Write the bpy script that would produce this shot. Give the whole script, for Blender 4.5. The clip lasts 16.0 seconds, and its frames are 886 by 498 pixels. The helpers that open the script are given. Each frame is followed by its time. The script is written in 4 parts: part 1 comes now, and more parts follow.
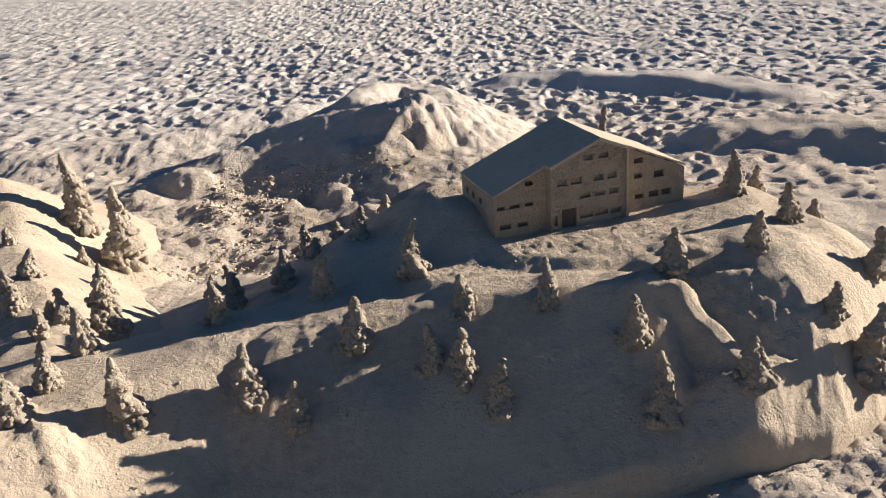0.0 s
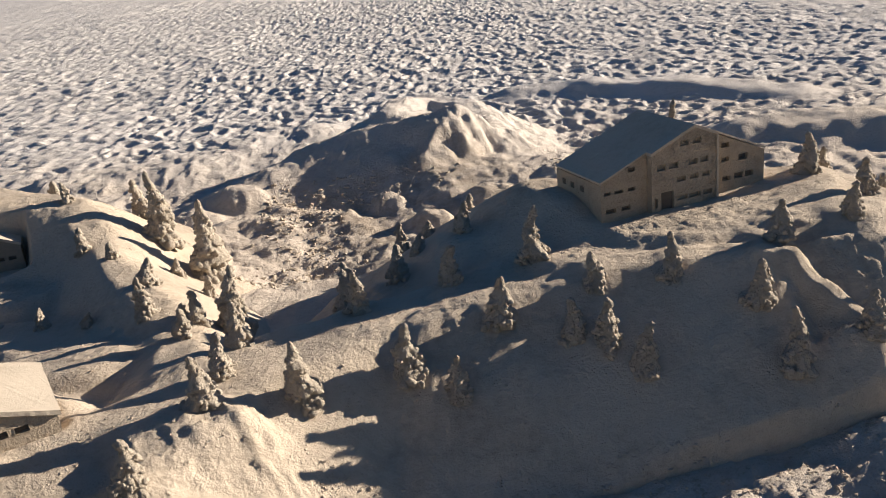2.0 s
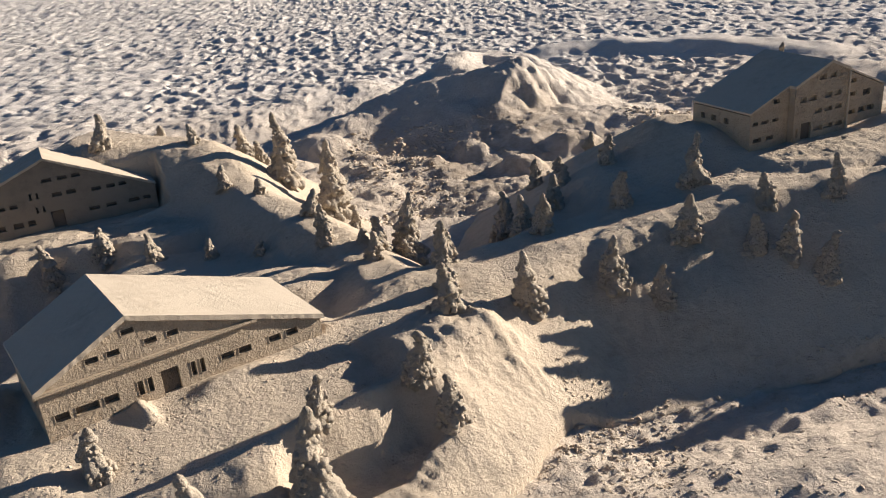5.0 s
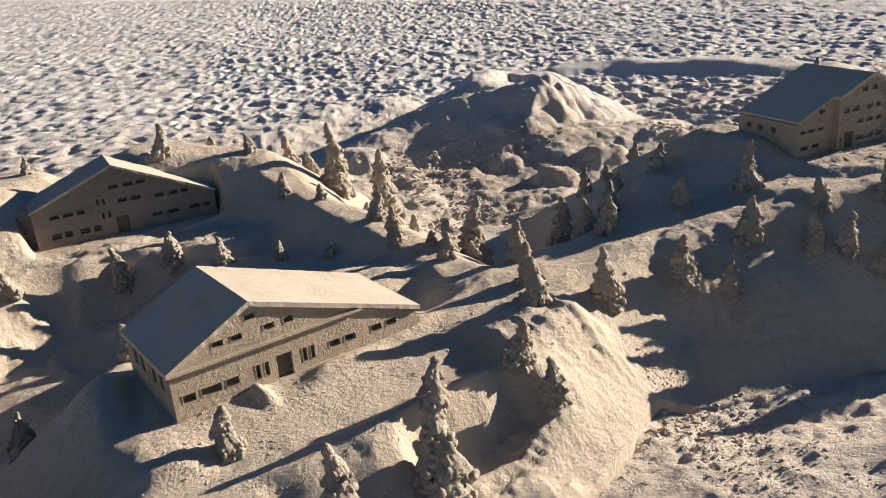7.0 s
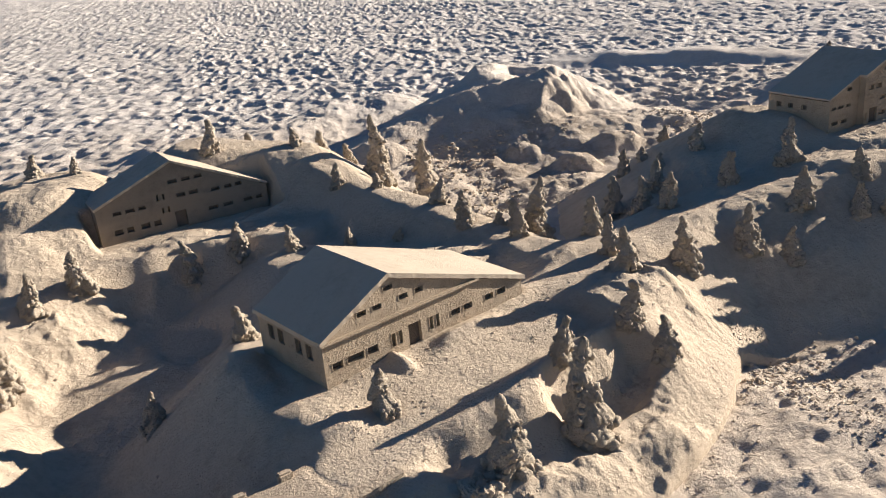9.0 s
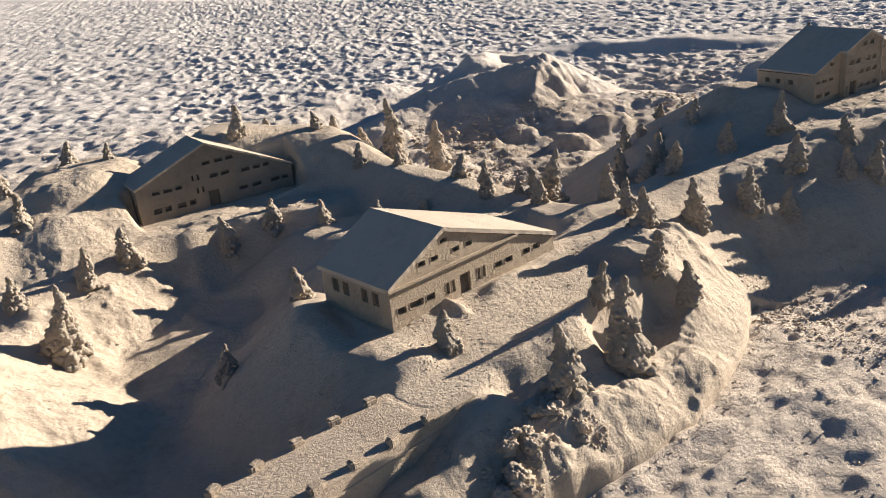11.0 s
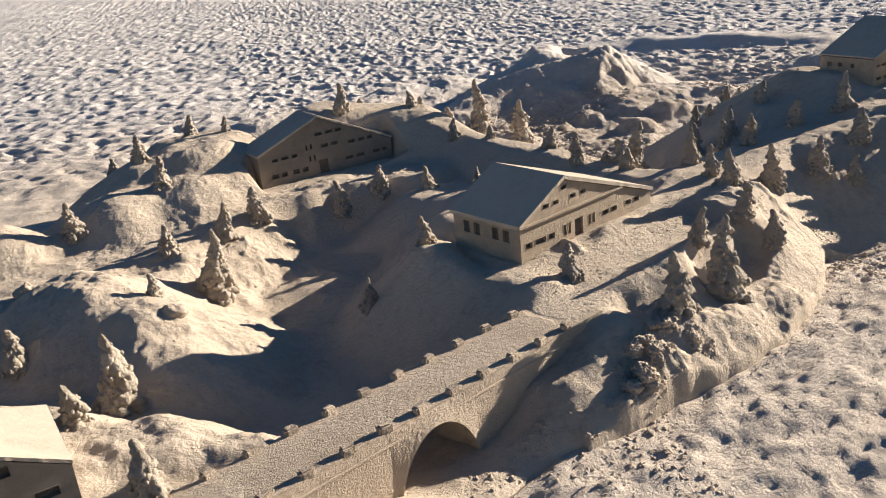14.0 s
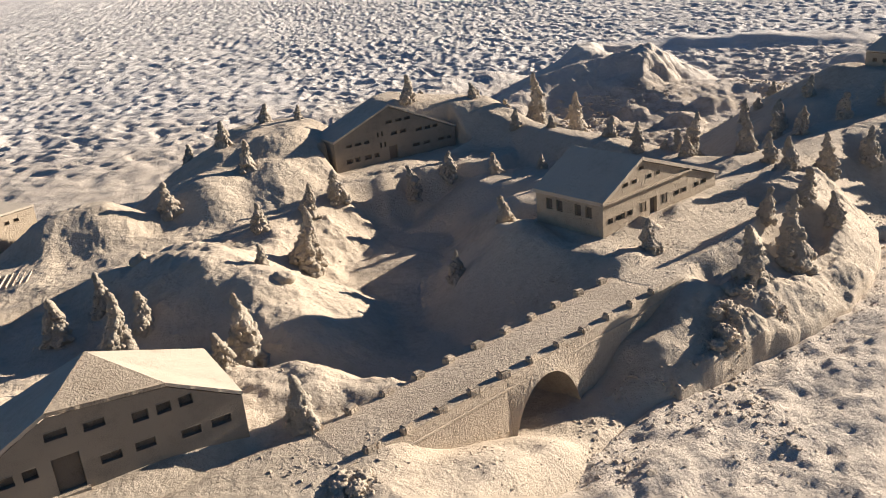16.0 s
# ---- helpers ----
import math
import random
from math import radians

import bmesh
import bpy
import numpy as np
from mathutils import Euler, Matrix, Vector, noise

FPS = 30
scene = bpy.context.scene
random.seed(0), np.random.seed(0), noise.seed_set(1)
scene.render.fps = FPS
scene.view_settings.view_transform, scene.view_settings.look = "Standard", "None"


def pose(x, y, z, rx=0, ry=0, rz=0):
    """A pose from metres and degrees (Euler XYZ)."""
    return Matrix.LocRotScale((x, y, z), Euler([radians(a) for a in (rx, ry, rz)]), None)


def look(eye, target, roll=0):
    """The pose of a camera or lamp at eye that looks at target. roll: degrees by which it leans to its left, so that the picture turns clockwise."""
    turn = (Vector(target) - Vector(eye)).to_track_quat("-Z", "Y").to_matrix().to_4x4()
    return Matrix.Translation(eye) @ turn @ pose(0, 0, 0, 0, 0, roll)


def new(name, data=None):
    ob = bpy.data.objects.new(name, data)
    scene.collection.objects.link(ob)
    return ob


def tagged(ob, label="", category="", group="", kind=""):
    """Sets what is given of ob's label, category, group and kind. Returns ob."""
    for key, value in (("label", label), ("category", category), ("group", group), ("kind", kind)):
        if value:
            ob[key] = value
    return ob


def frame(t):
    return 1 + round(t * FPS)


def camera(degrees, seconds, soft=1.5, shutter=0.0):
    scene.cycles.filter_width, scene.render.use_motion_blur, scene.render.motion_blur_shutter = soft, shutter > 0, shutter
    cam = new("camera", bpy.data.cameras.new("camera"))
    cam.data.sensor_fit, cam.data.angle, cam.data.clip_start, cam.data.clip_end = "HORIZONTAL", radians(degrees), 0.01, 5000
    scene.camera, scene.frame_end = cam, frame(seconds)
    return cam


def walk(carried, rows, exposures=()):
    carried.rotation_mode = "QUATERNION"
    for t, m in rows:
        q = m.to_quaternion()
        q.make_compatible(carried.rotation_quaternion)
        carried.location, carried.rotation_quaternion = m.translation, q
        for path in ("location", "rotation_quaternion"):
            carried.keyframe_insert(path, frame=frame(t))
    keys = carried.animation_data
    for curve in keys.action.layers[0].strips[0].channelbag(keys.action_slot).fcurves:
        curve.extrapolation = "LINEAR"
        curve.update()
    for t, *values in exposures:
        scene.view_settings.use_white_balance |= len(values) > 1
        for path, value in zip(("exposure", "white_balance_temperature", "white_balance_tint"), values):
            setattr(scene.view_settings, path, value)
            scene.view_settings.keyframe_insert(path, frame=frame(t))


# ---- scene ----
cam = camera(54.3, 16.0, soft=0.95)
METRES, EYE, TILT, LEAN, TURN = 4.3, 1.57, -21.7, 4.0, 0.0
ROWS = [
    (0.0, 0.0, 0.0, 0.0, 0.0, -0.0, 0.0),
    (0.5, -0.0479, -0.0174, -0.0156, -1.36, -0.18, 1.18),
    (1.0, -0.0909, -0.0271, -0.0241, -2.44, 0.22, 2.25),
    (1.5, -0.1218, -0.0365, -0.0295, -2.23, 0.73, 2.87),
    (2.0, -0.1443, -0.0458, -0.0296, -2.89, 1.57, 3.02),
    (2.5, -0.1781, -0.059, -0.0368, -4.08, 1.38, 2.74),
    (3.0, -0.2073, -0.0672, -0.043, -4.35, 1.17, 1.7),
    (3.5, -0.2475, -0.0664, -0.0532, -5.2, 0.11, 1.9),
    (4.0, -0.2957, -0.0731, -0.0585, -5.41, -0.76, 2.74),
    (6.5, -0.4319, -0.0903, -0.0738, -8.42, 1.02, 4.08),
    (7.0, -0.4553, -0.1013, -0.083, -7.97, 1.27, 3.62),
    (7.5, -0.4883, -0.1058, -0.089, -8.79, 0.95, 3.69),
    (8.0, -0.522, -0.1117, -0.0911, -10.2, 0.48, 4.43),
    (8.5, -0.5596, -0.1162, -0.0927, -10.57, 0.76, 5.33),
    (9.0, -0.5901, -0.1207, -0.0957, -11.59, 1.09, 5.86),
    (9.5, -0.6104, -0.1243, -0.1007, -12.18, 0.74, 6.54),
    (12.0, -0.7228, -0.2109, -0.1386, -14.35, 1.06, 7.25),
    (12.5, -0.7502, -0.2177, -0.1462, -14.34, 1.39, 7.23),
    (13.0, -0.7725, -0.2238, -0.1544, -14.08, 1.42, 7.09),
    (13.5, -0.7838, -0.2323, -0.1595, -13.2, 1.27, 6.94),
    (14.0, -0.7934, -0.2606, -0.17, -12.32, 1.32, 6.53),
    (14.5, -0.8052, -0.2834, -0.178, -11.39, 1.6, 5.74),
    (15.0, -0.8241, -0.2926, -0.1818, -11.12, 1.7, 5.5),
    (15.5, -0.8545, -0.304, -0.1874, -11.63, 1.47, 5.84),
    (16.0, -0.8854, -0.31, -0.1899, -11.67, 1.45, 5.87),
]
walk(cam, [(t, pose(0, 0, EYE, TILT, LEAN, TURN) @ pose(METRES * x, METRES * y, METRES * z, 90 + pitch, roll, yaw)) for t, x, y, z, yaw, pitch, roll in ROWS],
     exposures=[(0.0, 1.12), (2.0, 1.12), (4.0, 1.10), (7.0, 1.22), (9.0, 1.30), (16.0, 1.31)])
# ---- world, sun, exposure ----
SUN_AZ, SUN_EL = 19.0, 14.8   # degrees from +x towards +y, and above the horizon
world = bpy.data.worlds.new("sky")
world.use_nodes = True
scene.world = world
wn = world.node_tree
bg = wn.nodes["Background"]
sky = wn.nodes.new("ShaderNodeTexSky")
sky.sky_type = "NISHITA"
sky.sun_disc = False
sky.air_density, sky.dust_density, sky.ozone_density = 1.0, 0.1, 6.0
sky.sun_elevation = radians(SUN_EL)
sky.sun_rotation = radians(90 - SUN_AZ)
wn.links.new(sky.outputs[0], bg.inputs[0])
bg.inputs[1].default_value = 0.035
sun_data = bpy.data.lights.new("sun", "SUN")
sun_data.energy, sun_data.angle, sun_data.color = 5.0, radians(0.5), (1.0, 0.885, 0.755)
sun = new("sun", sun_data)
ca, sa, ce, se = math.cos(radians(SUN_AZ)), math.sin(radians(SUN_AZ)), math.cos(radians(SUN_EL)), math.sin(radians(SUN_EL))
sun.matrix_world = look((60 * ca * ce, 60 * sa * ce, 60 * se), (0, 0, 0))

# ---- materials ----


def sand_material(name, dark, light, grain=0.5, lumps=0.4, patch=1.2, speck=0.6, grain_scale=330.0, crumb_scale=75.0):
    """Sand: two tones mixed at two scales, grain and small lumps as relief."""
    m = bpy.data.materials.new(name)
    m.use_nodes = True
    nt = m.node_tree
    bsdf = nt.nodes["Principled BSDF"]
    bsdf.inputs["Roughness"].default_value = 0.95
    bsdf.inputs["Specular IOR Level"].default_value = 0.15
    co = nt.nodes.new("ShaderNodeTexCoord")

    def noise_node(scale, detail, rough=0.6):
        n = nt.nodes.new("ShaderNodeTexNoise")
        n.inputs["Scale"].default_value, n.inputs["Detail"].default_value, n.inputs["Roughness"].default_value = scale, detail, rough
        nt.links.new(co.outputs["Object"], n.inputs["Vector"])
        return n
    big, mid, fine = noise_node(patch, 5), noise_node(28, 4), noise_node(grain_scale, 3, 0.75)
    mixed = nt.nodes.new("ShaderNodeMath")
    mixed.operation = "MULTIPLY_ADD"
    nt.links.new(big.outputs["Fac"], mixed.inputs[0])
    mixed.inputs[1].default_value = 0.7
    part_mid = nt.nodes.new("ShaderNodeMath")
    part_mid.operation = "MULTIPLY_ADD"
    nt.links.new(mid.outputs["Fac"], part_mid.inputs[0])
    part_mid.inputs[1].default_value = 0.5
    part_fine = nt.nodes.new("ShaderNodeMath")
    part_fine.operation = "MULTIPLY"
    nt.links.new(fine.outputs["Fac"], part_fine.inputs[0])
    part_fine.inputs[1].default_value = 0.75
    nt.links.new(part_fine.outputs[0], part_mid.inputs[2])
    nt.links.new(part_mid.outputs[0], mixed.inputs[2])
    ramp = nt.nodes.new("ShaderNodeValToRGB")
    ramp.color_ramp.elements[0].position, ramp.color_ramp.elements[1].position = 0.70, 1.24
    ramp.color_ramp.elements[0].color, ramp.color_ramp.elements[1].color = (*dark, 1), (*light, 1)
    nt.links.new(mixed.outputs[0], ramp.inputs[0])
    nt.links.new(ramp.outputs[0], bsdf.inputs["Base Color"])
    b1 = nt.nodes.new("ShaderNodeBump")
    b1.inputs["Distance"].default_value = 0.006
    patchy = nt.nodes.new("ShaderNodeMapRange")
    patchy.inputs["From Min"].default_value, patchy.inputs["From Max"].default_value = 0.35, 0.65
    patchy.inputs["To Min"].default_value, patchy.inputs["To Max"].default_value = 0.45 * grain, 1.3 * grain
    nt.links.new(noise_node(6.0, 4).outputs["Fac"], patchy.inputs["Value"])
    nt.links.new(patchy.outputs[0], b1.inputs["Strength"])
    nt.links.new(fine.outputs["Fac"], b1.inputs["Height"])
    b2 = nt.nodes.new("ShaderNodeBump")
    b2.inputs["Strength"].default_value, b2.inputs["Distance"].default_value = lumps, 0.02
    nt.links.new(noise_node(55, 5, 0.65).outputs["Fac"], b2.inputs["Height"])
    crumbs = nt.nodes.new("ShaderNodeTexVoronoi")
    crumbs.inputs["Scale"].default_value = crumb_scale
    nt.links.new(co.outputs["Object"], crumbs.inputs["Vector"])
    bead = nt.nodes.new("ShaderNodeMapRange")
    bead.inputs["From Min"].default_value, bead.inputs["From Max"].default_value = 0.08, 0.38
    bead.inputs["To Min"].default_value, bead.inputs["To Max"].default_value = 1.0, 0.0
    nt.links.new(crumbs.outputs["Distance"], bead.inputs["Value"])
    some = nt.nodes.new("ShaderNodeMapRange")
    some.inputs["From Min"].default_value, some.inputs["From Max"].default_value = 0.55, 0.72
    nt.links.new(noise_node(9.0, 5, 0.7).outputs["Fac"], some.inputs["Value"])
    strewn = nt.nodes.new("ShaderNodeMath")
    strewn.operation = "MULTIPLY"
    nt.links.new(bead.outputs[0], strewn.inputs[0])
    nt.links.new(some.outputs[0], strewn.inputs[1])
    b3 = nt.nodes.new("ShaderNodeBump")
    b3.inputs["Strength"].default_value, b3.inputs["Distance"].default_value = speck, 0.008
    nt.links.new(strewn.outputs[0], b3.inputs["Height"])
    nt.links.new(b2.outputs[0], b3.inputs["Normal"])
    nt.links.new(b3.outputs[0], b1.inputs["Normal"])
    nt.links.new(b1.outputs[0], bsdf.inputs["Normal"])
    return m


MAT_BEACH = sand_material("dry_beach_sand", (0.42, 0.385, 0.35), (0.62, 0.575, 0.53), 0.5, 0.7, 1.5)


def damp_near_village(m):
    """The beach is tan and damp near the sculpture and pale further off."""
    nt = m.node_tree
    bsdf = nt.nodes["Principled BSDF"]
    tone = bsdf.inputs["Base Color"].links[0].from_socket
    co = nt.nodes.new("ShaderNodeTexCoord")
    split = nt.nodes.new("ShaderNodeSeparateXYZ")
    nt.links.new(co.outputs["Object"], split.inputs[0])
    wander = nt.nodes.new("ShaderNodeTexNoise")
    wander.inputs["Scale"].default_value, wander.inputs["Detail"].default_value = 1.6, 5
    nt.links.new(co.outputs["Object"], wander.inputs["Vector"])
    add = nt.nodes.new("ShaderNodeMath")
    add.operation = "MULTIPLY_ADD"
    nt.links.new(wander.outputs["Fac"], add.inputs[0])
    add.inputs[1].default_value = 2.2
    nt.links.new(split.outputs["Y"], add.inputs[2])
    damp = nt.nodes.new("ShaderNodeMapRange")
    damp.inputs["From Min"].default_value, damp.inputs["From Max"].default_value = 6.2, 9.2
    damp.inputs["To Min"].default_value, damp.inputs["To Max"].default_value = 1.0, 0.0
    nt.links.new(add.outputs[0], damp.inputs["Value"])
    mix = nt.nodes.new("ShaderNodeMix")
    mix.data_type, mix.blend_type = "RGBA", "MULTIPLY"
    nt.links.new(damp.outputs[0], mix.inputs[0])
    nt.links.new(tone, mix.inputs[6])
    mix.inputs[7].default_value = (0.94, 0.865, 0.77, 1)
    # freshly dug, damp sand in the hollow behind the village
    far_off = nt.nodes.new("ShaderNodeVectorMath")
    far_off.operation = "DISTANCE"
    nt.links.new(co.outputs["Object"], far_off.inputs[0])
    far_off.inputs[1].default_value = (-0.6, 4.9, 0.0)
    ring = nt.nodes.new("ShaderNodeMapRange")
    ring.inputs["From Min"].default_value, ring.inputs["From Max"].default_value = 0.45, 1.15
    ring.inputs["To Min"].default_value, ring.inputs["To Max"].default_value = 1.0, 0.0
    nt.links.new(far_off.outputs["Value"], ring.inputs["Value"])
    blot = nt.nodes.new("ShaderNodeTexNoise")
    blot.inputs["Scale"].default_value, blot.inputs["Detail"].default_value, blot.inputs["Roughness"].default_value = 5.0, 6, 0.7
    nt.links.new(co.outputs["Object"], blot.inputs["Vector"])
    some = nt.nodes.new("ShaderNodeMapRange")
    some.inputs["From Min"].default_value, some.inputs["From Max"].default_value = 0.40, 0.58
    nt.links.new(blot.outputs["Fac"], some.inputs["Value"])
    both = nt.nodes.new("ShaderNodeMath")
    both.operation = "MULTIPLY"
    nt.links.new(ring.outputs[0], both.inputs[0])
    nt.links.new(some.outputs[0], both.inputs[1])
    wet = nt.nodes.new("ShaderNodeMix")
    wet.data_type, wet.blend_type = "RGBA", "MULTIPLY"
    nt.links.new(both.outputs[0], wet.inputs[0])
    nt.links.new(mix.outputs[2], wet.inputs[6])
    wet.inputs[7].default_value = (0.70, 0.68, 0.65, 1)
    nt.links.new(wet.outputs[2], bsdf.inputs["Base Color"])


damp_near_village(MAT_BEACH)
MAT_LAND = sand_material("packed_sand", (0.34, 0.280, 0.212), (0.52, 0.433, 0.335), 0.5, 0.55, 2.2, speck=1.0)
MAT_BRIDGE = sand_material("grainy_sand", (0.31, 0.252, 0.19), (0.47, 0.387, 0.297), 0.9, 0.5, 4.0, speck=0.9, grain_scale=170.0, crumb_scale=110.0)
MAT_TREE = sand_material("dripped_sand", (0.31, 0.262, 0.205), (0.49, 0.42, 0.335), 0.8, 0.9, 9.0, speck=0.8)
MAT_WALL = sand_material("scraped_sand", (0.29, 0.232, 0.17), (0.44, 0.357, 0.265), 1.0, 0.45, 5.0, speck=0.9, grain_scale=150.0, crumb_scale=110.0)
# smoother wall sand, its tone darkened to carry the shade on two house fronts
MAT_SHADED_WALL = sand_material("patted_sand_in_shade", (0.19, 0.158, 0.123), (0.28, 0.233, 0.181), 0.35, 0.12, 5.0, speck=0.3)
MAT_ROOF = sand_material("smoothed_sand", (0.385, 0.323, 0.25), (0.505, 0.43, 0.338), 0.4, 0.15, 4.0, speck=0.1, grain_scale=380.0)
# same sand as the walls, darkened to paint the shade inside carved openings
MAT_SHADE = sand_material("recess_shade_sand", (0.10, 0.083, 0.066), (0.17, 0.14, 0.112), 0.6, 0.4, 8.0)

# ---- shared shape helpers ----


def mesh_object(name, verts, faces, material, parent=None, smooth=True):
    me = bpy.data.meshes.new(name)
    me.from_pydata([tuple(v) for v in verts], [], faces)
    if smooth:
        me.polygons.foreach_set("use_smooth", [True] * len(me.polygons))
    me.materials.append(material)
    ob = new(name, me)
    if parent:
        ob.parent = parent
    return ob


def part(name, bm, material, parent, label=""):
    """Links a bmesh as one mesh object under a thing or a part."""
    me = bpy.data.meshes.new(name)
    bmesh.ops.recalc_face_normals(bm, faces=bm.faces)
    bm.to_mesh(me)
    bm.free()
    me.materials.append(material)
    ob = new(name, me)
    ob.parent = parent
    return tagged(ob, label)


def value_noise(x, y, seed=0):
    """Smooth lattice noise in -1..1 on arrays."""
    xi, yi = np.floor(x).astype(np.int64), np.floor(y).astype(np.int64)
    fx, fy = x - xi, y - yi
    fx, fy = fx * fx * fx * (fx * (fx * 6 - 15) + 10), fy * fy * fy * (fy * (fy * 6 - 15) + 10)

    def at(i, j):
        return lattice(i, j, seed) * 2 - 1
    a, b, c, d = at(xi, yi), at(xi + 1, yi), at(xi, yi + 1), at(xi + 1, yi + 1)
    return (a * (1 - fx) + b * fx) * (1 - fy) + (c * (1 - fx) + d * fx) * fy


def lattice(i, j, seed):
    """A number in 0..1 for each cell."""
    h = (i * 374761393 + j * 668265263 + seed * 974634541) & 0x7FFFFFFF
    h = ((h ^ (h >> 13)) * 1274126177) & 0x7FFFFFFF
    h = ((h ^ (h >> 16)) * 668265263) & 0x7FFFFFFF
    return ((h ^ (h >> 15)) & 0xFFFFFF) / float(0xFFFFFF)


def fbm(x, y, scale, octaves, seed=0, gain=0.5):
    total, amp = 0.0, 1.0
    for o in range(octaves):
        c, s = math.cos(0.7 * o), math.sin(0.7 * o)
        total = total + amp * value_noise((x * c - y * s) * scale, (x * s + y * c) * scale, seed + 17 * o)
        scale, amp = scale * 2.03, amp * gain
    return total


def churn(x, y, scale, seed):
    """Broken, crumbly relief: creased noise in three sizes."""
    wx, wy = x + 0.25 / scale * value_noise(x * scale * 2, y * scale * 2, seed + 5), y + 0.25 / scale * value_noise(x * scale * 2, y * scale * 2, seed + 6)
    a = 1 - np.abs(value_noise(wx * scale, wy * scale, seed))
    b = 1 - np.abs(value_noise(wx * scale * 2.3, wy * scale * 2.3, seed + 1))
    c = 1 - np.abs(value_noise(wx * scale * 5.1, wy * scale * 5.1, seed + 2))
    return np.maximum(a * a + 0.5 * b * b + 0.25 * c * c - 0.85, -0.3 + 0.12 * value_noise(x * scale * 3.7, y * scale * 3.7, seed + 3))


def smooth_step(a, b, v):
    t = np.clip((v - a) / (b - a), 0, 1)
    return t * t * (3 - 2 * t)


def smooth_max(a, b, k):
    h = np.clip(0.5 + 0.5 * (a - b) / k, 0, 1)
    return b * (1 - h) + a * h + k * h * (1 - h)


def dimples(x, y, cell, radius, depth, seed, chance=1.0, stretch=1.6, rim=0.35):
    """Footprints: one jittered hollow with a pushed-up rim in each cell."""
    out = np.zeros_like(x)
    ci, cj = np.floor(x / cell).astype(np.int64), np.floor(y / cell).astype(np.int64)
    for di in (-1, 0, 1):
        for dj in (-1, 0, 1):
            i, j = ci + di, cj + dj
            cx = (i + 0.1 + 0.8 * lattice(i, j, seed)) * cell
            cy = (j + 0.1 + 0.8 * lattice(i, j, seed + 1)) * cell
            turn = lattice(i, j, seed + 2) * math.pi
            r = radius * (0.65 + 0.7 * lattice(i, j, seed + 3))
            on = (lattice(i, j, seed + 4) < chance) * (0.5 + lattice(i, j, seed + 5))
            dx, dy = x - cx, y - cy
            u, v = dx * np.cos(turn) + dy * np.sin(turn), -dx * np.sin(turn) + dy * np.cos(turn)
            q = (u / (r * stretch)) ** 2 + (v / r) ** 2
            out += on * depth * (-np.exp(-q * q * 1.2) + rim * np.exp(-((np.sqrt(q) - 1.35) / 0.35) ** 2))
    return out


def ridge(x, y, nodes, slope, soft=0.04):
    """A bank along a line of (x, y, height, half width); its sides fall off at the slope."""
    best = np.full_like(x, -9.0)
    pairs = zip(nodes, nodes[1:]) if len(nodes) > 1 else [(nodes[0], nodes[0])]
    for (x0, y0, z0, w0), (x1, y1, z1, w1) in pairs:
        ex, ey = x1 - x0, y1 - y0
        t = np.clip(((x - x0) * ex + (y - y0) * ey) / max(ex * ex + ey * ey, 1e-9), 0, 1)
        dist = np.hypot(x - x0 - t * ex, y - y0 - t * ey)
        d = np.maximum(dist - (w0 + (w1 - w0) * t), 0)
        best = smooth_max(best, z0 + (z1 - z0) * t - slope * (np.sqrt(d * d + soft * soft) - soft), 0.025)
    return best


# ---- the lie of the land ----
GROUND_Z = -0.03


